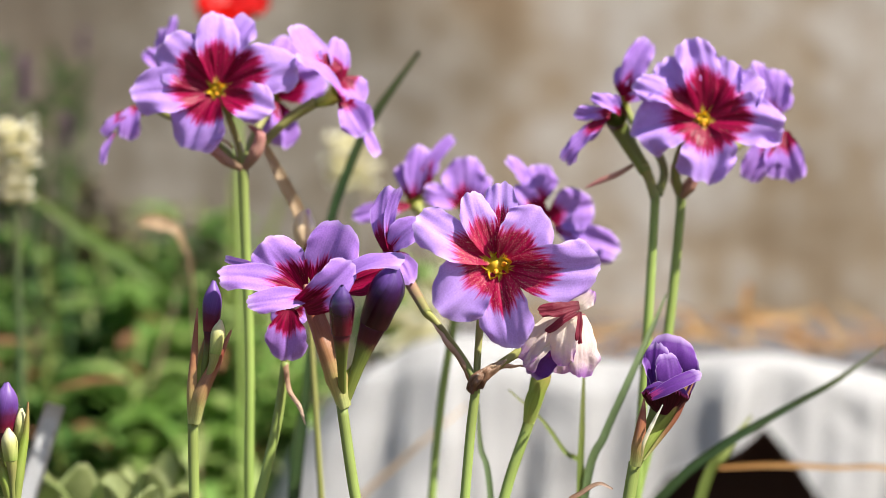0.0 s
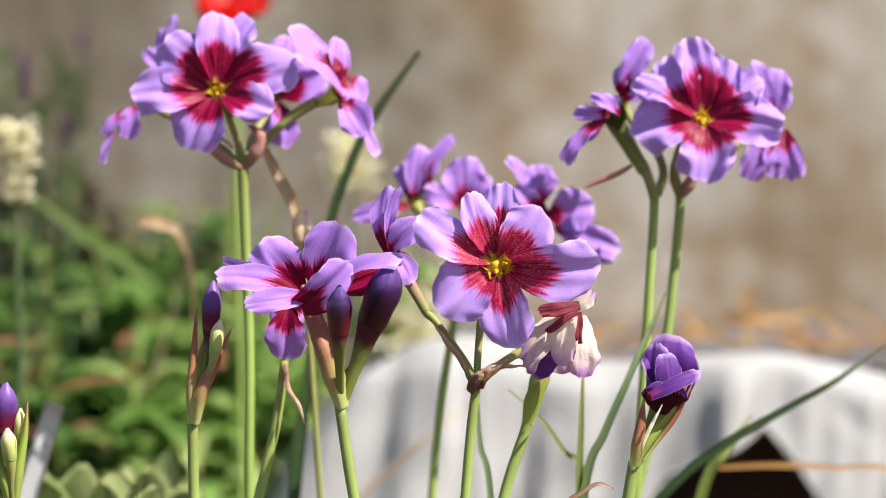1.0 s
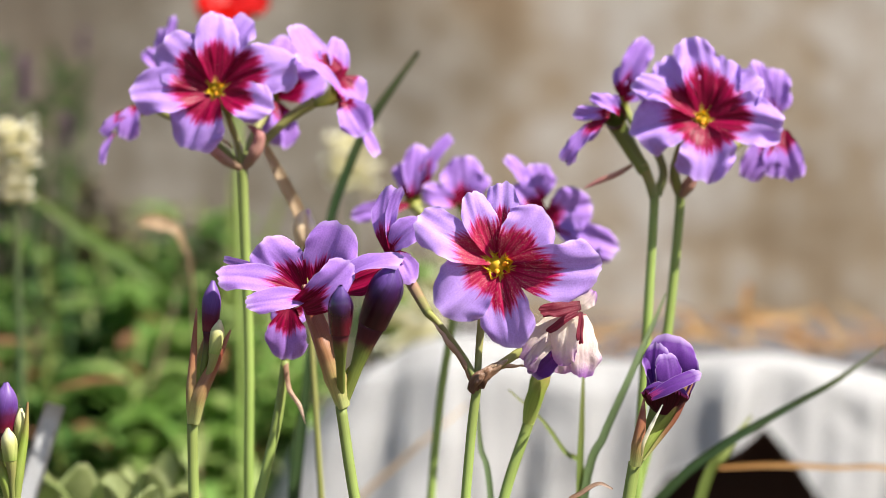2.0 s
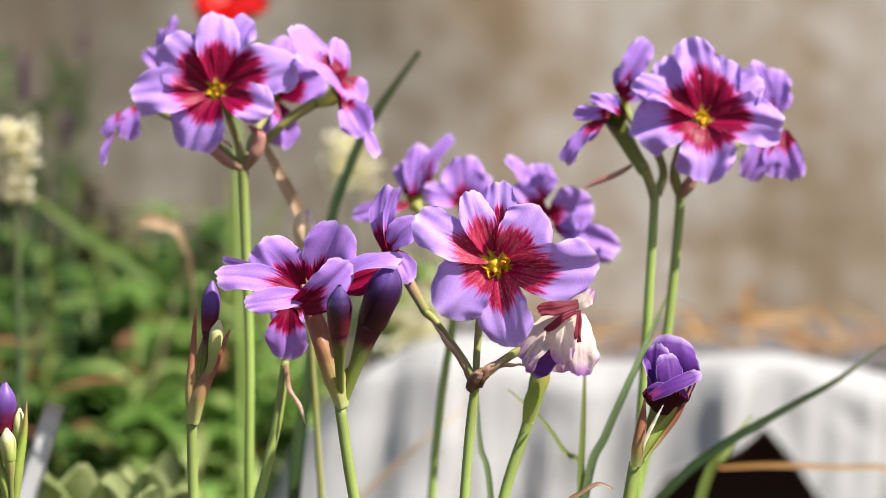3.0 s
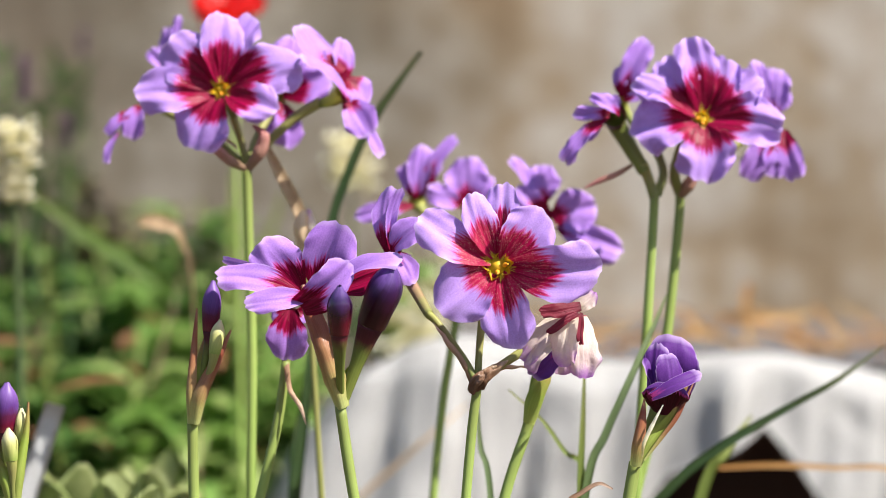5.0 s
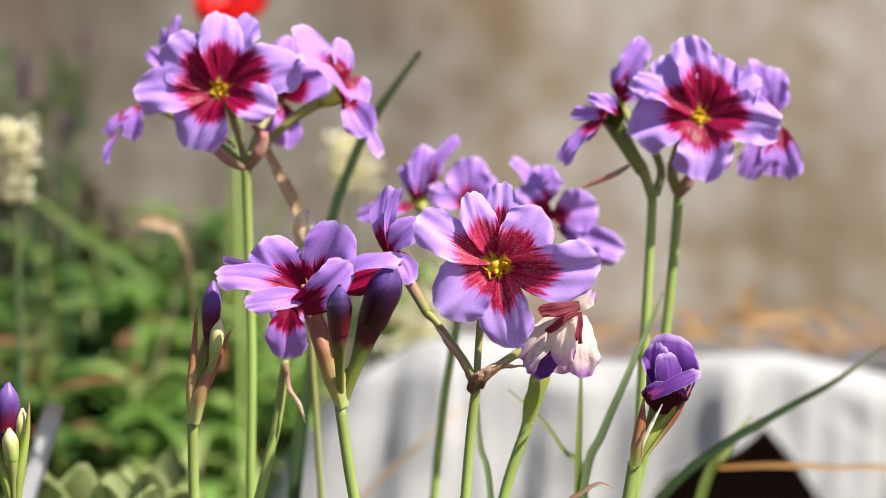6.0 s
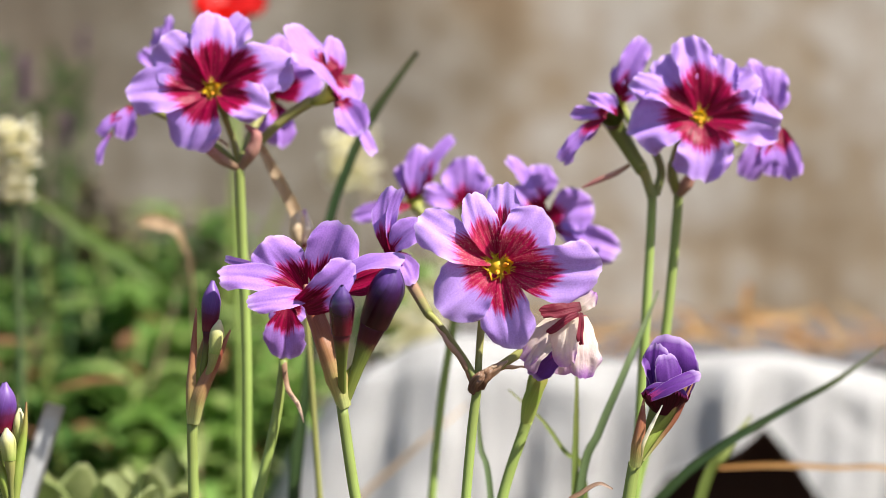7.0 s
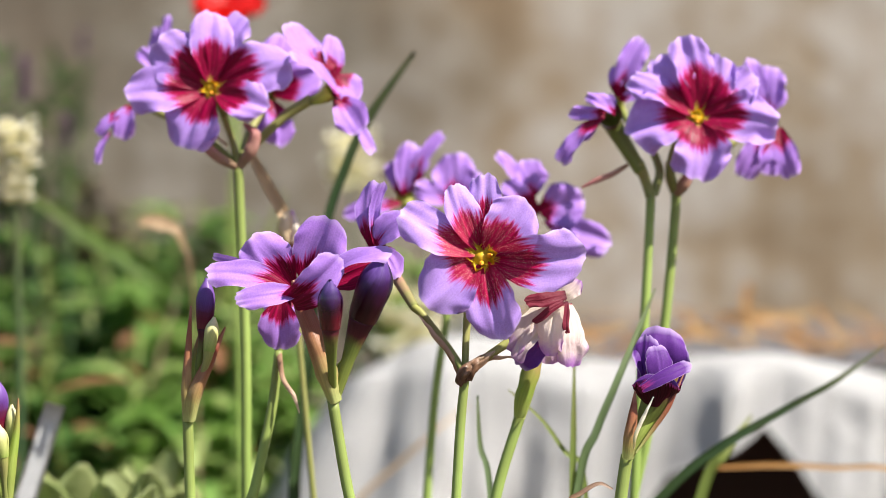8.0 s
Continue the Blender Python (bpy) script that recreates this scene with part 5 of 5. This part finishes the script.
def leafy_spike(points, size, material, label, seed, count=90):
    """An upright shoot clothed in short narrow leaves."""
    r = random.Random(seed)
    p = thing("leafy_spike", points[0], label, "plant", "upright leafy shoots")
    stalk(p, points, [0.002, 0.0018, 0.0012], BLADE)
    line = spline(points, 12)
    bm = bmesh.new()
    for k in range(count):
        foot = line[min(len(line) - 1, int(len(line) * (0.35 + 0.65 * r.random())))]
        a = r.uniform(0, 6.28)
        tip = foot + Vector((math.cos(a), math.sin(a), r.uniform(0.3, 1.3))) * size * r.uniform(0.5, 1.1)
        strip([foot, foot.lerp(tip, 0.6), tip], [size * 0.14, size * 0.22, size * 0.05], (0, 0, 1), 0.2, 3, 2, bm)
    part("foliage", bm, material, p)


lavender([(-0.1783, 0.4, 0.0223), (-0.1783, 0.4, 0.1455), (-0.182, 0.4, 0.2243)], [((-0.1827, 0.4, 0.2329), 0.0094)])
lavender([(-0.1611, 0.4, 0.0223), (-0.163, 0.4, 0.1455), (-0.1635, 0.4, 0.2021)], [((-0.164, 0.4, 0.2107), 0.0074)])
lavender([(-0.1774, 0.6, 0.0554), (-0.1803, 0.6, 0.1719), (-0.1847, 0.6, 0.2564)], [((-0.1855, 0.6, 0.2657), 0.007)])
# These shoots wear the foliage colour with the shade painted in.
leafy_spike([(-0.1801, 0.52, 0.0728), (-0.1828, 0.52, 0.1712), (-0.182, 0.52, 0.245)], 0.016, FOLIAGE_SHADED, "soft green upright leafy shoot", 3)
leafy_spike([(-0.2011, 0.54, 0.0714), (-0.2005, 0.54, 0.1658), (-0.1994, 0.54, 0.2297)], 0.014, FOLIAGE_SHADED, "soft green upright leafy shoot", 4)
leafy_spike([(-0.2136, 0.54, 0.0714), (-0.215, 0.54, 0.1658), (-0.2167, 0.54, 0.2492)], 0.014, FOLIAGE_SHADED, "soft green upright leafy shoot", 5)
blade([(-0.1846, 0.38, 0.1868), (-0.1676, 0.38, 0.1772), (-0.1531, 0.38, 0.1662), (-0.1362, 0.38, 0.1554), (-0.1181, 0.385, 0.1396), (-0.1200, 0.40, 0.12), (-0.1210, 0.41, 0.0)], [0.0030, 0.0062, 0.0076, 0.0070, 0.0035, 0.0020, 0.0015], LEAF_GREEN, "green slanting leaf among the foliage", facing=(0.2, -1, 0.5))
blade([(-0.2275, 0.36, 0.0), (-0.2181, 0.36, 0.101), (-0.1956, 0.36, 0.1346), (-0.1718, 0.36, 0.1354), (-0.1481, 0.36, 0.1354)], [0.0030, 0.0040, 0.0053, 0.0056, 0.0025], FOLIAGE_LIGHT, "yellow-green level leaf over the foliage", facing=(0, -0.6, 0.8))
blade([(-0.1085, 0.2, 0.1699), (-0.1004, 0.2, 0.1693), (-0.093, 0.2, 0.1632), (-0.0905, 0.22, 0.135), (-0.0920, 0.28, 0.0)], [0.0031, 0.0069, 0.0028, 0.0009, 0.0009], PALE_STRAW, "curled pale tan dry leaf")


# ---- the leafy plants ----
def leafy_plant(x, y, height, spreading, count, size, material, label, seed, low=0.0, base=0.0):
    """A bushy plant: bent shoots with small cut leaves all along."""
    r = random.Random(seed)
    p = thing("leafy_plant", (x, y, base), label, "plant", "leafy plants")
    shoots = max(5, count // 26)
    for s in range(shoots):
        a = r.uniform(0, 6.28)
        reach = spreading * math.sqrt(r.random())
        top = Vector((x + reach * math.cos(a), y + reach * math.sin(a) * 0.8, height * (1 - 0.45 * (reach / spreading) ** 2) * r.uniform(0.7, 1.05) + base))
        foot = Vector((x + 0.25 * reach * math.cos(a), y + 0.25 * reach * math.sin(a), base))
        mid = foot.lerp(top, 0.55) + Vector((r.uniform(-1, 1), r.uniform(-1, 1), 0)) * 0.012
        shoot = part("shoot", tube([foot, mid, top], [0.0013, 0.0011, 0.0007], 5, 4), STEM, p)
        line = spline([foot, mid, top], 10)
        leaves = bmesh.new()
        for k in range(count // shoots):
            f = low + (1 - low) * (k + r.random()) / (count // shoots)
            at = line[min(int(f * 20), 20)]
            b = r.uniform(0, 6.28)
            way = Vector((math.cos(b), math.sin(b), r.uniform(-0.2, 0.7))).normalized()
            L = size * r.uniform(0.6, 1.15)
            knee = at + way * L * 0.5 + Vector((0, 0, L * 0.12))
            end = at + way * L + Vector((0, 0, -L * r.uniform(0, 0.35)))
            up = Vector((-0.3 * way.x, -0.3 * way.y, 1))
            strip([at, knee, end], [L * 0.10, L * r.uniform(0.42, 0.6), L * 0.42, L * 0.05], up, 0.2, 3, 2, leaves)
            for sgn in (1, -1):
                lobe = (knee + sgn * way.cross(Vector((0, 0, 1))) * L * 0.34 + way * L * 0.1)
                strip([at + way * L * 0.25, (at + way * L * 0.3).lerp(lobe, 0.6), lobe], [L * 0.12, L * 0.26, L * 0.05], up, 0.2, 2, 2, leaves)
        part("foliage", leaves, material, shoot)


SPOTS = [(-0.201, 0.4, 0.131, 0.063, 405), (-0.121, 0.38, 0.126, 0.052, 405), (-0.286, 0.42, 0.114, 0.069, 432), (-0.159, 0.48, 0.174, 0.068, 459), (-0.097, 0.45, 0.126, 0.04, 297), (-0.322, 0.48, 0.165, 0.075, 432), (-0.236, 0.5, 0.179, 0.064, 459), (-0.161, 0.48, 0.177, 0.054, 405), (-0.118, 0.5, 0.179, 0.054, 405), (-0.384, 0.6, 0.171, 0.075, 432), (-0.266, 0.62, 0.179, 0.075, 432), (-0.16, 0.6, 0.179, 0.064, 405), (-0.151, 0.41, 0.116, 0.052, 242), (-0.215, 0.42, 0.101, 0.051, 235), (-0.101, 0.4, 0.091, 0.034, 161)]
# Plants nearest the wall get the foliage colour darkened to pass for shade.
for i, (x, y, h, s, n) in enumerate(SPOTS):
    leafy_plant(x, y, h, s, n, 0.034, FOLIAGE_LIGHT if x > -0.125 and y < 0.49 else FOLIAGE_SHADED if y >= 0.52 else FOLIAGE, "bushy yellow-green plant with small cut leaves" if x > -0.125 and y < 0.49 else "bushy green plant near the wall, shade put into its leaf colour" if y >= 0.52 else "bushy green plant with small cut leaves", 40 + i)
leafy_plant(-0.078, 0.42, 0.150, 0.030, 150, 0.028, FOLIAGE_LIGHT, "yellow-green young leafy plant", 63)
leafy_plant(-0.136, 0.43, 0.166, 0.034, 130, 0.025, FOLIAGE_LIGHT, "yellow-green young leafy plant", 60)
# Brown bushes that fill the dark brown stretch before the wall's left part.
for i, (x, y, h, s) in enumerate(((-0.205, 0.60, 0.212, 0.050), (-0.150, 0.62, 0.206, 0.050), (-0.265, 0.62, 0.200, 0.05), (-0.235, 0.57, 0.205, 0.05), (-0.180, 0.56, 0.195, 0.05))):
    leafy_plant(x, y, h, s, 420, 0.028, BROWN_LEAF, "brown bushy plant by the wall", 80 + i)
leafy_plant(-0.020, 0.44, 0.052, 0.020, 150, 0.016, FOLIAGE_LIGHT, "yellow-green young leafy plant behind the cloth", 62, 0.1, 0.106)


def succulent(x, y, z, size, seed, label):
    r = random.Random(seed)
    p = thing("succulent", (x, y, 0), label, "succulent", "succulents")
    stalk(p, [(x, y, 0), (x, y, z * 0.6), (x, y, z)], [0.004, 0.0035, 0.003])
    for k in range(9):
        a = 2.4 * k + seed
        tilt = 0.35 + 0.9 * k / 9
        way = Vector((math.cos(a) * math.cos(tilt), math.sin(a) * math.cos(tilt), math.sin(tilt)))
        foot = Vector((x, y, z - 0.006 + 0.0008 * k))
        L = size * (1.15 - 0.05 * k) * r.uniform(0.85, 1.1)
        bm = strip([foot, foot + way * L * 0.5, foot + way * L + Vector((0, 0, 0.12 * L))], [L * 0.25, L * 0.70, L * 0.82, L * 0.62, L * 0.14], (-way.x, -way.y, 1), 0.12, 6, 6, thick=0.0022)
        part("succulent_leaf", bm, SUCCULENT, p)


for i, (spot, s) in enumerate((((-0.1039, 0.11, 0.0787), 0.026), ((-0.1252, 0.15, 0.0785), 0.026), ((-0.0889, 0.13, 0.0721), 0.023), ((-0.1033, 0.19, 0.0786), 0.026))):
    succulent(spot[0], spot[1], spot[2] - 0.011, s, i, "pale green rosette succulent with pinkish rims")


def scatter(name, area, count, size, width, material, label, group, seed, rise):
    """Dry bits lying about, each on its own."""
    r = random.Random(seed)
    (x0, x1), (y0, y1), (z0, z1) = area
    for _ in range(count):
        at = Vector((r.uniform(x0, x1), r.uniform(y0, y1), r.uniform(z0, z1)))
        a = r.uniform(0, 6.28)
        way = Vector((math.cos(a), math.sin(a), r.uniform(-0.05, rise))) * size * r.uniform(0.5, 1.3)
        bm = strip([at, at + way * 0.5 + Vector((0, 0, size * 0.06)), at + way], [width * 0.4, width, width * 0.25], (0, -0.4, 1), 0.2, 4, 2, thick=0.0005)
        tagged(mesh_object(name, bm, material), label, "straw" if name == "dry_straw" else "dead leaf", group)


scatter("dry_straw", ((-0.02, 0.5), (0.42, 0.96), (0.111, 0.114)), 40, 0.06, 0.0034, STRAW, "orange-brown dry straw lying on the grit", "straws on the bed", 5, 0.28)
scatter("dry_straw", ((0.06, 0.30), (0.372, 0.50), (0.111, 0.116)), 20, 0.05, 0.0036, STRAW, "orange-brown dry straw lying on the grit", "straws on the bed", 15, 0.45)
scatter("dead_leaf", ((-0.33, -0.07), (0.26, 0.46), (0.04, 0.125)), 80, 0.024, 0.008, DEAD_LEAF, "curled tan dead leaf caught among green foliage", "dead leaves", 6, 0.5)

spread_blades = random.Random(21)
for k in range(16):
    x, y = spread_blades.uniform(-0.20, -0.12), spread_blades.uniform(0.34, 0.50)
    top, lean = spread_blades.uniform(0.09, 0.155), spread_blades.uniform(-0.035, 0.035)
    dry = k % 5 == 0
    blade([(x, y, 0), (x + 0.3 * lean, y, 0.5 * top), (x + lean, y, top)], [0.0014, 0.0018, 0.0006], DRY if dry else BLADE_LIGHT, "thin tan withered stalk among the foliage" if dry else "thin yellow-green stalk among the foliage", "thin_stalk", category="stalk")
# ---- wind: each stalk leans on its foot in the wind ----
def sway(ob, rows):
    """rows: seconds, degrees of lean, millimetres of lift."""
    x, y, z = ob.location
    walk(ob, [(t, pose(x, y, z + lift / 1000, 0, lean, 0)) for t, lean, lift in rows])


def motions():
    sway(centre, [(0, 0.00, 0.0), (0.5, 0.16, -0.2), (1, 0.03, 0.0), (1.5, 0.20, 0.0), (3, -0.10, 0.3), (3.5, 0.16, 0.0), (4, 0.10, 0.0), (4.5, 0.16, -0.2), (6, 0.03, 0.0), (6.5, -0.10, 0.3), (7, 0.16, -0.2), (7.5, -0.23, 0.2), (7.6, -0.84, 1.1), (7.8, -1.09, 1.5), (8, -1.46, 2.0)])
    sway(side, [(0, 0.00, 0.0), (0.5, -0.13, 0.0), (1, -0.27, 0.0), (1.5, -0.10, 0.0), (3, -0.27, 0.1), (3.5, -0.17, 0.0), (4, 0.00, 0.2), (4.5, -0.17, 0.0), (6, -0.27, 0.1), (6.5, -0.13, 0.0), (7, 0.00, 0.0), (7.5, -0.31, 0.4), (7.6, -0.78, 1.1), (7.8, -0.97, 1.4), (8, -1.25, 1.8)])
    sway(back_low, [(0, 0.00, 0.0), (0.5, 0.00, 0.3), (1, -0.10, 0.3), (1.5, 0.00, 0.3), (3, 0.00, 0.3), (3.5, 0.00, 0.3), (4, 0.00, 0.3), (4.5, 0.11, 0.0), (6, 0.00, 0.5), (6.5, -0.10, 0.3), (7, -0.21, 0.5), (7.5, -0.31, 1.0), (7.6, -0.57, 2.0), (7.8, -0.67, 2.4), (8, -0.83, 3.0)])
    sway(tall_left, [(0, 0.00, 0.0), (0.5, 0.26, 0.0), (1, 0.00, 0.1), (1.5, -0.07, 0.1), (3, 0.00, -0.1), (3.5, -0.02, -0.1), (4, 0.00, 0.1), (4.5, 0.33, 0.0), (6, 0.26, 0.0), (6.5, -0.19, 0.1), (7, -0.34, 0.2), (7.5, 0.10, 0.0), (8, -0.45, 0.5)])
    sway(back, [(0, 0.00, 0.0), (0.5, 0.00, 0.0), (1, 0.00, 0.0), (1.5, -0.17, 0.1), (3, -0.04, 0.3), (3.5, 0.08, 0.0), (4, 0.04, 0.0), (4.5, 0.13, 0.0), (6, 0.43, 0.0), (6.5, 0.08, 0.0), (7, 0.00, 0.0), (7.5, -0.17, 0.1), (7.6, -0.55, 0.6), (7.8, -0.71, 0.7), (8, -0.94, 1.0)])
    sway(bracted, [(0, 0.00, 0.0), (0.5, 0.00, 0.0), (1, -0.12, -0.1), (1.5, -0.06, -0.4), (3, -0.12, 0.0), (3.5, -0.12, -0.2), (4, 0.00, -0.1), (4.5, 0.07, -0.2), (6, -0.12, 0.0), (6.5, -0.12, 0.1), (7, -0.37, -0.2), (7.5, -0.49, 0.0), (7.6, -0.93, 0.6), (7.8, -1.11, 0.8), (8, -1.37, 1.1)])
    sway(tall_right, [(0, 0.00, 0.0), (0.5, 0.00, 0.0), (1, -0.07, 0.0), (1.5, -0.07, 0.0), (3, -0.07, 0.0), (3.5, -0.07, 0.0), (4, -0.07, 0.0), (4.5, -0.07, 0.0), (6, -0.27, 0.0), (6.5, -0.42, 0.1), (7, -0.27, 0.1), (7.5, -0.07, 0.0), (8, -0.42, 0.1)])
    sway(tall_mate, [(0, 0.00, 0.0), (0.5, -0.03, 0.0), (1, -0.08, 0.2), (1.5, -0.08, 0.2), (3, -0.08, 0.2), (3.5, -0.08, 0.2), (4, -0.08, 0.2), (4.5, -0.08, 0.2), (6, -0.28, 0.5), (6.5, -0.49, 0.7), (7, -0.28, 0.4), (7.5, -0.08, 0.2), (8, -0.49, 0.5)])
    sway(bud_right, [(0, 0.00, 0.0), (0.5, 0.00, -0.1), (1, -0.06, 0.0), (1.5, -0.06, 0.0), (3, 0.05, -0.1), (3.5, -0.06, 0.0), (4, 0.00, -0.1), (4.5, 0.05, -0.1), (6, -0.06, 0.1), (6.5, -0.06, 0.2), (7, -0.06, -0.2), (7.5, -0.19, -0.1), (7.6, -1.33, 2.0), (7.8, -1.28, 1.9), (8, -1.23, 1.8)])
    sway(bud_left, [(0, 0.00, 0.0), (0.5, 0.00, 0.0), (1, -0.06, 0.0), (1.5, -0.06, 0.0), (3, -0.17, 0.0), (3.5, -0.17, 0.0), (4, -0.06, 0.1), (4.5, -0.06, 0.0), (6, -0.06, 0.0), (6.5, -0.11, 0.0), (7, -0.12, 0.0), (7.5, -0.44, 0.1), (7.6, -0.58, 0.4), (7.8, -0.64, 0.5), (8, -0.72, 0.7)])
    sway(withered, [(0, 0.00, 0.0), (0.5, 0.00, 0.0), (1, -0.18, 0.0), (1.5, 0.00, 0.0), (3, 0.00, 0.0), (3.5, 0.00, 0.0), (4, 0.00, 0.0), (4.5, 0.09, 0.0), (6, 0.00, 0.0), (6.5, -0.09, 0.0), (7, -0.36, 0.0), (7.5, -0.45, 0.0), (7.6, -1.04, 0.0), (7.8, -1.27, 0.0), (8, -1.62, 0.0)])
    sway(leaf_up, [(0, 0.00, 0.0), (0.5, 0.15, 0.0), (1, 0.00, 0.0), (1.5, -0.08, 0.0), (3, 0.00, 0.0), (3.5, 0.00, 0.0), (4, 0.00, 0.0), (4.5, 0.15, 0.0), (6, 0.08, 0.0), (6.5, -0.08, 0.0), (7, -0.16, 0.0), (7.5, -0.08, 0.0), (8, -0.39, 0.0)])
    sway(blade_mid, [(0, 0.00, 0.0), (0.5, 0.00, 0.0), (1, -0.14, 0.0), (1.5, -0.14, 0.0), (3, 0.13, 0.0), (3.5, 0.13, 0.0), (4, 0.13, 0.0), (4.5, 0.13, 0.0), (6, -0.40, 0.0), (6.5, -0.80, 0.0), (7, -0.94, 0.0), (7.5, -0.14, 0.0), (8, -1.34, 0.0)])
    sway(blade_pale, [(0, 0.00, 0.0), (0.5, 0.00, 0.0), (1, -0.14, 0.0), (1.5, -0.14, 0.0), (3, 0.13, 0.0), (3.5, 0.13, 0.0), (4, 0.13, 0.0), (4.5, 0.13, 0.0), (6, -0.40, 0.0), (6.5, -0.80, 0.0), (7, -0.94, 0.0), (7.5, -0.14, 0.0), (8, -1.34, 0.0)])
    sway(poppies, [(0, 0, 0), (1, 0, 0), (1.5, 0, 0), (3, -0.15, 0), (3.5, -0.2, 0), (4.5, -0.45, 0), (6, -0.25, 0), (6.5, -0.15, 0), (7, -0.3, 0), (7.5, -0.2, 0), (8, -0.4, 0)])
    sway(bud_edge, [(0, 0.00, 0.0), (0.5, 0.00, 0.0), (1, -0.12, 0.0), (1.5, 0.00, 0.0), (3, -0.24, 0.0), (3.5, -0.24, 0.0), (4, 0.00, 0.0), (4.5, 0.00, 0.0), (6, 0.13, 0.0), (6.5, -0.24, 0.2), (7, -0.24, 0.0), (7.5, -0.60, 0.2), (7.6, -0.97, 0.6), (7.8, -1.11, 0.8), (8, -1.33, 1.0)])


motions()
